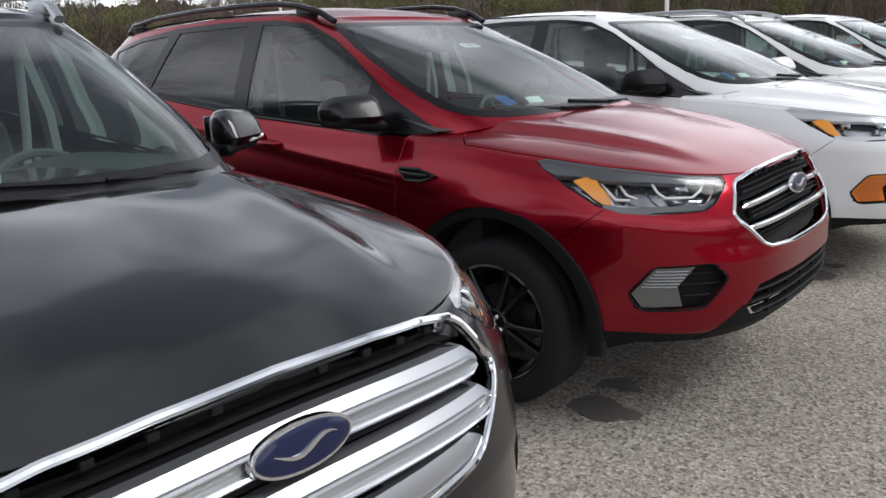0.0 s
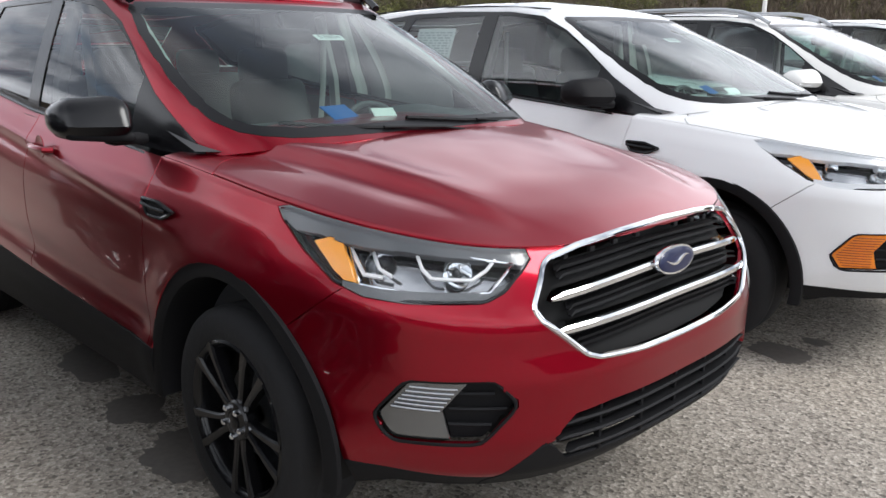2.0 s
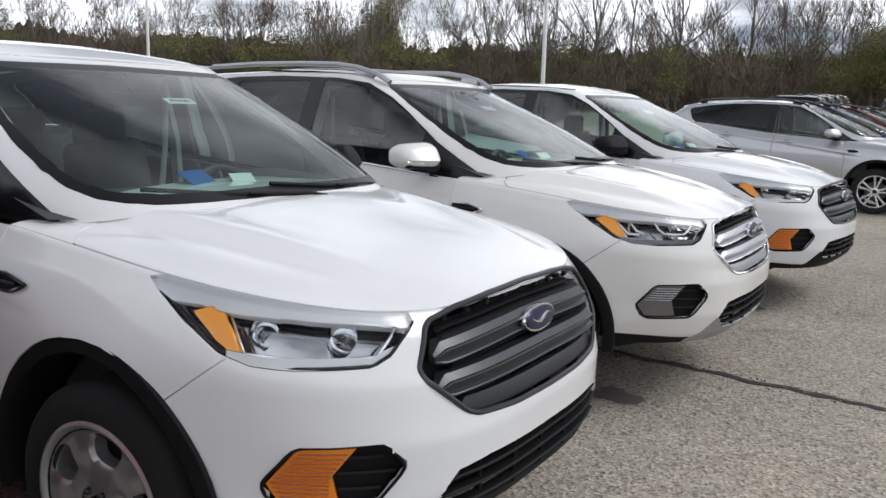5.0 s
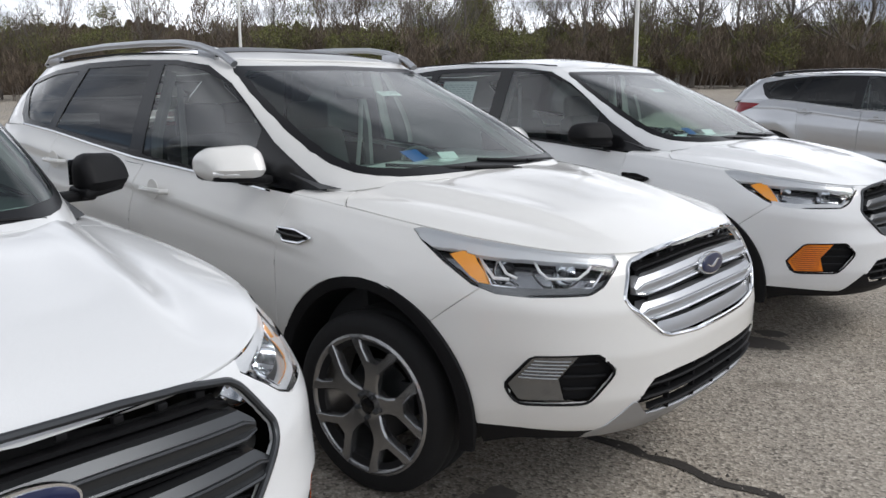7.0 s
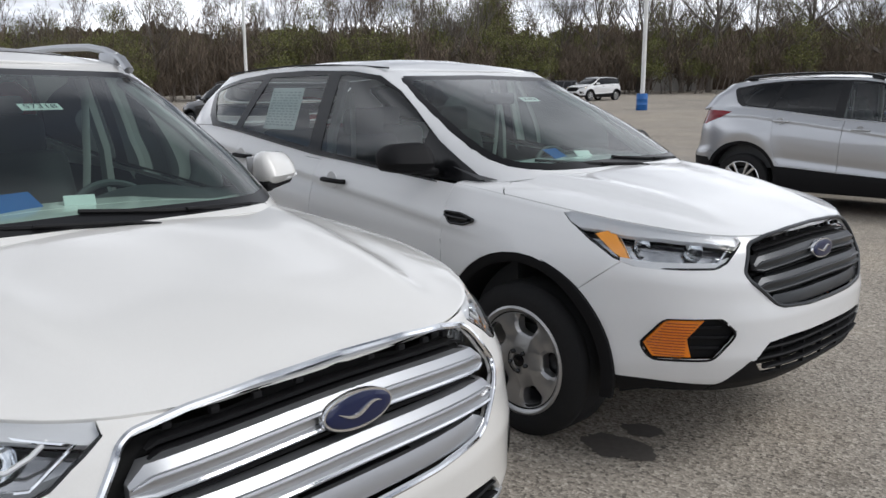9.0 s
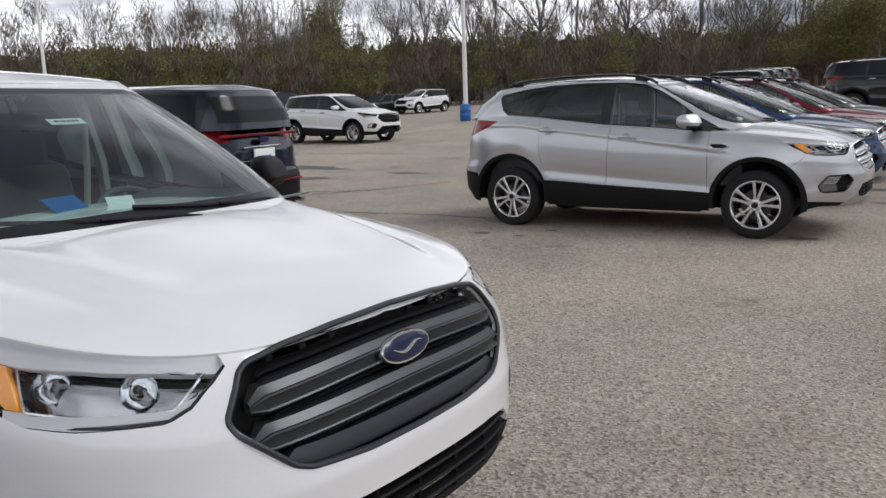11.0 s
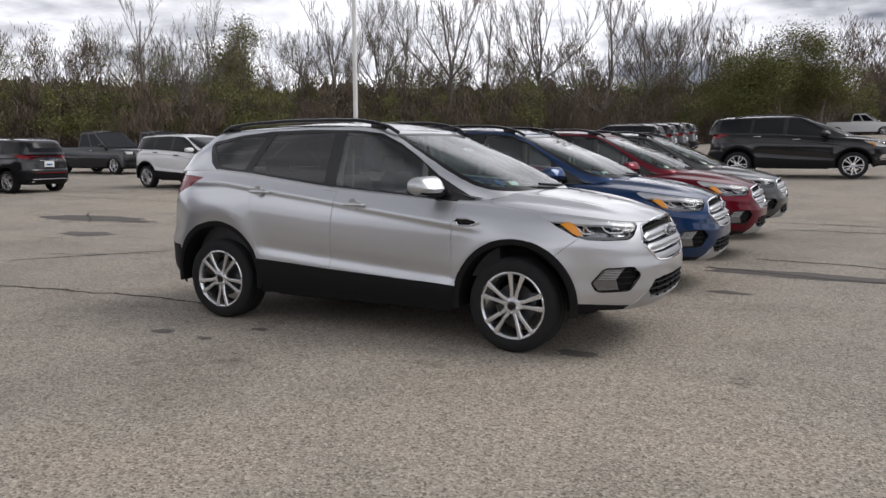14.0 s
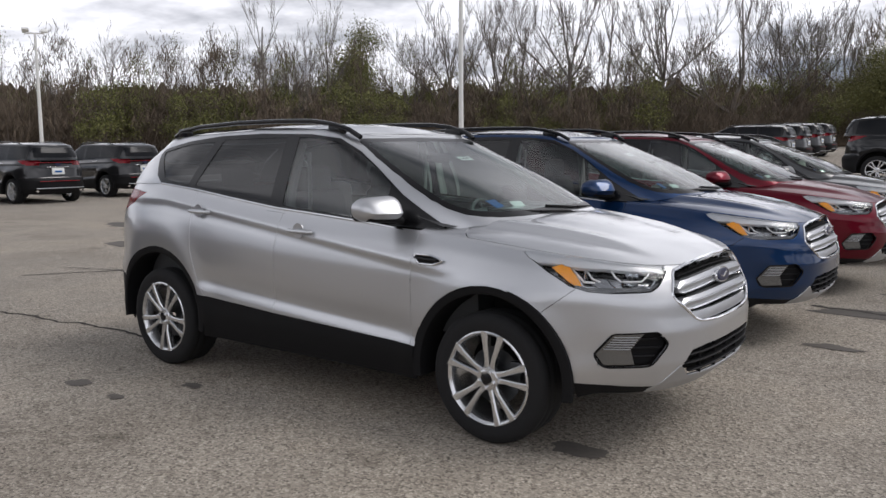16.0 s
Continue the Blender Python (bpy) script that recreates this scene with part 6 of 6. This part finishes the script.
def vehicle(name, label, category, x, y, yaw, L, W, H, color, hood=.30, pickup=False, chrome=True, wheel_kind="twin", rear=False, rails=False, cladding=True, sz=1.0):
    """A boxier car: body, glasshouse, panes, lamps, bumpers and wheels. x ahead, in its own frame."""
    root = tagged(new(name), label, category)
    root.matrix_world = pose(x, y, 0, 0, 0, yaw)
    body = PAINTS[color]
    f, r, belt, low = L / 2, -L / 2, H * .61, .32
    r_w = .37 * sz
    ax = (f - .95, r + 1.05)
    hx = f - L * hood
    bed = r + L * .36

    def outline():
        top_rear = belt + .02
        pts = [(r, low + .1), (r, belt * .72), (r + .06, top_rear), (hx, belt - .02), (f - .25, belt * .92), (f - .04, belt * .80), (f, belt * .66), (f - .02, low + .1), (f - .12, low)]
        for cx in ax:
            pts += [(cx + (r_w + .09) * math.cos(a), low + (r_w + .06) * math.sin(a)) for a in [math.pi * k / 10 for k in range(11)]]
        pts += [(r + .12, low)]
        return pts

    bm = bmesh.new()
    pts = outline()
    rows = []
    for yy, inn in ((-W / 2, .035), (-W / 2 + .03, 0), (-W * .28, 0), (0, 0), (W * .28, 0), (W / 2 - .03, 0), (W / 2, .035)):
        row = []
        for px, pz in pts:
            bow = .14 * (abs(yy) / (W / 2)) ** 2.5
            qx = px - bow if px > f - .3 else px + bow * .7 if px < r + .3 else px
            row.append(bm.verts.new((qx, yy - math.copysign(max(0, pz - belt * .75) * .16, yy) * (abs(yy) > W * .3), pz - inn * (pz > belt * .9))))
        rows.append(row)
    n = len(pts)
    for a, b in zip(rows, rows[1:]):
        for i in range(n):
            bm.faces.new((a[i], a[(i + 1) % n], b[(i + 1) % n], b[i]))
    for row in (rows[0], rows[-1]):
        bm.faces.new(row)
    finish("body", bm, body, root)
    # glasshouse
    gr = bed + .1 if pickup else r + .12
    roof = [(gr + (.12 if pickup else .35), H - .02), (gr + .9, H), (hx - L * .17, H - .02)]
    foot = [(gr, belt), (gr + .8, belt), (hx + .08, belt - .02)]
    wb, wt = W / 2 - .07, W / 2 - .24
    bm = bmesh.new()
    base = [bm.verts.new((px, s * wb, pz)) for s in (1, -1) for px, pz in foot]
    topv = [bm.verts.new((px, s * wt, pz - .03)) for s in (1, -1) for px, pz in roof]
    mid = [bm.verts.new((px, 0, pz + .02)) for px, pz in roof]
    for i in range(2):
        bm.faces.new((base[i], base[i + 1], topv[i + 1], topv[i]))
        bm.faces.new((base[3 + i], base[4 + i], topv[4 + i], topv[3 + i]))
        bm.faces.new((topv[i], topv[i + 1], mid[i + 1], mid[i]))
        bm.faces.new((topv[3 + i], topv[4 + i], mid[i + 1], mid[i]))
    bm.faces.new((base[2], base[5], topv[5], mid[2], topv[2]))
    bm.faces.new((base[0], base[3], topv[3], mid[0], topv[0]))
    finish("cabin", bm, body, root, smooth=False)

    def wall(u, v, s, out=.008):
        # u along the glasshouse's side from rear to front, v up
        def at(t, lo):
            return (gr + (hx + .08 - gr) * t, belt) if lo else (roof[0][0] + (roof[2][0] - roof[0][0]) * t, H - .05)
        (bx, bz), (tx, tz) = at(u, True), at(u, False)
        return Vector((bx + (tx - bx) * v, s * (wb + (wt - wb) * v + out), bz + (tz - bz) * v))

    spans = ((.04, .46), (.50, .93)) if pickup else ((.03, .27), (.30, .60), (.635, .95))
    for s in (1, -1):
        for a, b in spans:
            quad = [wall(a, .08, s), wall(b, .08, s), wall(b - .02, .88, s), wall(a + .02, .88, s)]
            bm = bmesh.new()
            vs = [bm.verts.new(p) for p in quad] + [bm.verts.new(p - Vector((0, s * .012, 0))) for p in quad]
            bm.faces.new(vs[:4])
            for i in range(3):
                bm.faces.new((vs[i], vs[(i + 1) % 4], vs[4 + (i + 1) % 4], vs[4 + i]))
            finish("side_window", bm, VGLASS, root, smooth=False)
        finish("wing_mirror", box(.12, .22, .16, (hx - .12, s * (W / 2 + .06), belt + .1), .03), body if chrome else PLASTIC, root)
        finish("headlamp", box(.26, .34, .13, (f - .20, s * (W / 2 - .25), belt * .80), .03), LAMPWHITE, root)
        finish("tail_lamp", box(.10, .16 if not rear else .3, .30 if not rear else .16, (r + .06, s * (W / 2 - .12), belt * .84), .02), REDLENS, root)
        finish("fog_lamp", box(.08, .2, .1, (f - .11, s * (W / 2 - .3), low + .24), .02), PLASTIC, root)
        finish("door_handle", box(.16, .03, .03, (hx - .95, s * (W / 2 + .005), belt * .90), .008), CHROME if chrome else body, root)
        if not pickup:
            finish("door_handle", box(.16, .03, .03, (hx - 1.9, s * (W / 2 + .005), belt * .91), .008), CHROME if chrome else body, root)
        if cladding:
            finish("sill_cladding", box(ax[0] - ax[1] - 2 * r_w - .2, .05, .16, ((ax[0] + ax[1]) / 2, s * (W / 2 - .01), low + .06), .02), PLASTIC, root)
        if rails:
            finish("roof_rail", tube([(gr + .5, s * (wt - .04), H - .01), (gr + .7, s * (wt - .04), H + .06), (roof[2][0] - .35, s * (wt - .04), H + .06), (roof[2][0] - .1, s * (wt - .04), H - .02)], .022, 6), GLOSSBLACK, root)
        for cx in ax:
            hub = new("wheel")
            hub.parent = root
            hub.matrix_basis = (pose(cx, s * (W / 2 - .01), r_w) if s < 0 else pose(cx, s * (W / 2 - .01), r_w, 0, 0, 180)) @ Matrix.Scale(r_w / .345, 4)
            put("tyre", PART["tyre"], RUBBER, hub)
            put("rim", PART["barrel"], ALLOY, hub)
            put("hub", PART["hub"], ALLOY, hub)
            for me in PART["spokes_" + wheel_kind]:
                put("spoke", me, ALLOY if wheel_kind != "black" else BLACKALLOY, hub)
    ws = [Vector((hx + .07, s * (wb - .08), belt)) for s in (-1, 1)] + [Vector((roof[2][0] + .02, s * (wt - .05), H - .07)) for s in (1, -1)]
    for nm, quad, d in (("windshield", ws, Vector((.012, 0, .008))), ("rear_window", [Vector((gr - .01 + (0 if pickup else .06), s * (wt + .05), belt + .08)) for s in (-1, 1)] +
                         [Vector((roof[0][0] - .01, s * (wt - .05), H - .09)) for s in (1, -1)], Vector((-.012, 0, 0)))):
        bm = bmesh.new()
        vs = [bm.verts.new(p + d) for p in quad] + [bm.verts.new(p - d) for p in quad]
        bm.faces.new(vs[:4])
        for i in range(4):
            bm.faces.new((vs[i], vs[(i + 1) % 4], vs[4 + (i + 1) % 4], vs[4 + i]))
        finish(nm, bm, VGLASS, root, smooth=False)
    if rear or not pickup:
        finish("spoiler", box(.3, 2 * wt - .1, .05, (roof[0][0] - .02, 0, H - .035), .015), body, root)
        finish("tailgate_trim", box(.03, W * .62, .09, (r + .0, 0, belt * .83), .01), CHROME if chrome else PLASTIC, root)
        finish("number_plate", box(.02, .31, .16, (r - .012, 0, belt * .70), .005), PAPER, root)
    g = finish("grille", box(.06, W * .52, .22, (f - .045, 0, belt * .74), .03), GREYMETAL if chrome else PLASTIC, root)
    for zz in (-.05, .05):
        finish("grille_bar", box(.03, W * .5, .04, (f - .012, 0, belt * .74 + zz), .01), CHROME if chrome else PLASTIC, g)
    finish("front_bumper", box(.2, W * .9, .2, (f - .12, 0, low + .1), .05), PLASTIC, root)
    finish("rear_bumper", box(.2, W * .92, .22, (r + .09, 0, low + .13), .05), PLASTIC if cladding else CHROME, root)
    finish("underbody", box(L - 1.0, W * .7, .2, (0, 0, low + .02), .03), DARK, root)
    if pickup:
        finish("load_bed", box(bed - r - .18, W - .3, .05, ((bed + r) / 2 - .02, 0, belt + .005), .01), DARK, root)
    return root


def build_traffic():
    far_crossover("large_suv", "white large SUV with black lower cladding parked crosswise", -17.9, 32.5, -3, "white", (1.12, 1.09, 1.09), False, rails=False).location.z = rise(-18, 32.5)
    far_crossover("large_suv", "dark navy SUV with white dealer plate and twin tail pipes", -5.85, 14.7, 188, "navy", (1.03, 1.05, 1.05), True, True, False)
    far_crossover("long_suv", "long black SUV with roof rails and bright wheels", .45, 41.0, 3, "black", (1.24, 1.12, 1.17)).location.z = rise(.45, 41)
    for i, (px, py, yw) in enumerate(((-22.2, 22.0, 183), (-22.3, 25.4, 182), (-23.3, 28.8, 183))):
        far_crossover("large_suv", "charcoal SUV in a row, its tail lamps showing", px, py, yw, "charcoal", (1.09, 1.08, 1.05), True, True)
    vehicle("pickup_truck", "black pickup truck with chrome grille", "pickup", -30.7, 38.8, -2, 5.9, 2.05, 2.02, "black", pickup=True, hood=.27, cladding=False, sz=1.1).location.z = rise(-30, 38.8)
    vehicle("pickup_truck", "dark pickup truck behind another one", "pickup", -33.5, 44.8, -2, 5.9, 2.05, 2.02, "charcoal", pickup=True, hood=.27, cladding=False, sz=1.1).location.z = rise(-33, 44.8)
    far_crossover("large_suv", "white SUV at the far edge of the lot", -33.3, 59.4, -95, "white", (1.09, 1.07, 1.04), False).location.z = rise(-33, 59.4)
    vehicle("sedan", "white saloon car far across the lot", "car", -40.2, 58.9, 5, 4.8, 1.85, 1.45, "white", cladding=False, hood=.28).location.z = rise(-40, 58.9)
    vehicle("sedan", "dark car far across the lot", "car", -35.9, 57.7, -95, 4.8, 1.85, 1.55, "charcoal", cladding=False, hood=.28).location.z = rise(-36, 57.7)
    for i in range(4):
        far_crossover("large_suv", "dark SUV in a far row with its tail showing", -8.6 - .2 * i, 50 + 3.2 * i, 180, "charcoal", (1.09, 1.08, 1.05), True, True).location.z = rise(-8.6, 50 + 3.2 * i)
    for i in range(6):
        vehicle("pickup_truck", "white pickup truck in a far row", "pickup", -.2 + 2.75 * i + (1.5 if i else 0), 97, -88 if i else -8, 5.9, 2.05, 2.0, "white", pickup=True, hood=.27, cladding=False, sz=1.1).location.z = rise(3, 97)


# ---- poles and small things ----
def lamp_post(x, y, h, heads=2, yaw=0):
    root = tagged(new("lamp_post"), "white steel lamp post with floodlight heads", "lamp post")
    root.matrix_world = pose(x, y, rise(x, y), 0, 0, yaw)
    finish("pole", tube([(0, 0, .5), (0, 0, h * .5), (0, 0, h)], .1, 12, 1, None, True, [.13, .11, .08]), POLEWHITE, root)
    finish("footing", lathe([(.001, .0), (.28, .0), (.28, .62), (.25, .66), (.001, .66)], 20, "Z"), mat("concrete_footing", (.4, .39, .37), .9, grain=.4, scale=12, bump=.3), root)
    finish("crossarm", tube([(-.55, 0, h), (.55, 0, h)], .05, 8), POLEWHITE, root)
    for s in range(heads):
        finish("floodlight", box(.42, .5, .16, (0, 0, 0), .05), POLEWHITE, root, m=pose(-.55 + 1.1 * s, 0, h + .16, 25 if s else -25, 0, 0))


def barrel(x, y):
    root = tagged(new("barrel"), "blue plastic drum at the foot of a lamp post", "barrel")
    root.location = (x, y, rise(x, y))
    finish("drum", lathe([(.001, 0), (.28, 0), (.30, .03), (.30, .28), (.315, .30), (.30, .32), (.30, .58), (.315, .60), (.30, .62), (.30, .86), (.28, .9), (.001, .9)], 24, "Z"), BLUESHEET, root)


def far_house(x, y, z, yaw, s):
    root = tagged(new("house"), "pale house half hidden in the wood", "house")
    root.matrix_world = pose(x, y, 0, 0, 0, yaw)
    wallm = mat("pale_siding", (.55, .54, .52), .8, grain=.2, scale=3)
    finish("wall", box(6 * s, 5 * s, z, (0, 0, z / 2)), wallm, root, smooth=False)
    bm = prism([(-3.3 * s, 0), (3.3 * s, 0), (0, 1.5 * s)], 5.4 * s, lambda a, b, c: Vector((a, c - 2.7 * s, z + b)))
    finish("roof", bm, mat("grey_roof", (.25, .25, .26), .8, grain=.3, scale=4), root, smooth=False)
    finish("window", box(1.0, .06, 1.2, (0, -2.5 * s - .02, z * .7)), VGLASS, root, smooth=False)


build_traffic()
lamp_post(-21.6, 47.2, 16, 2, 20)
lamp_post(-50.4, 39.9, 8.8, 2, 60)
barrel(-21.0, 46.2)
far_house(-45, 92, 5.5, 30, .8)
far_house(-58, 88, 4.5, 40, .7)
build_woods()
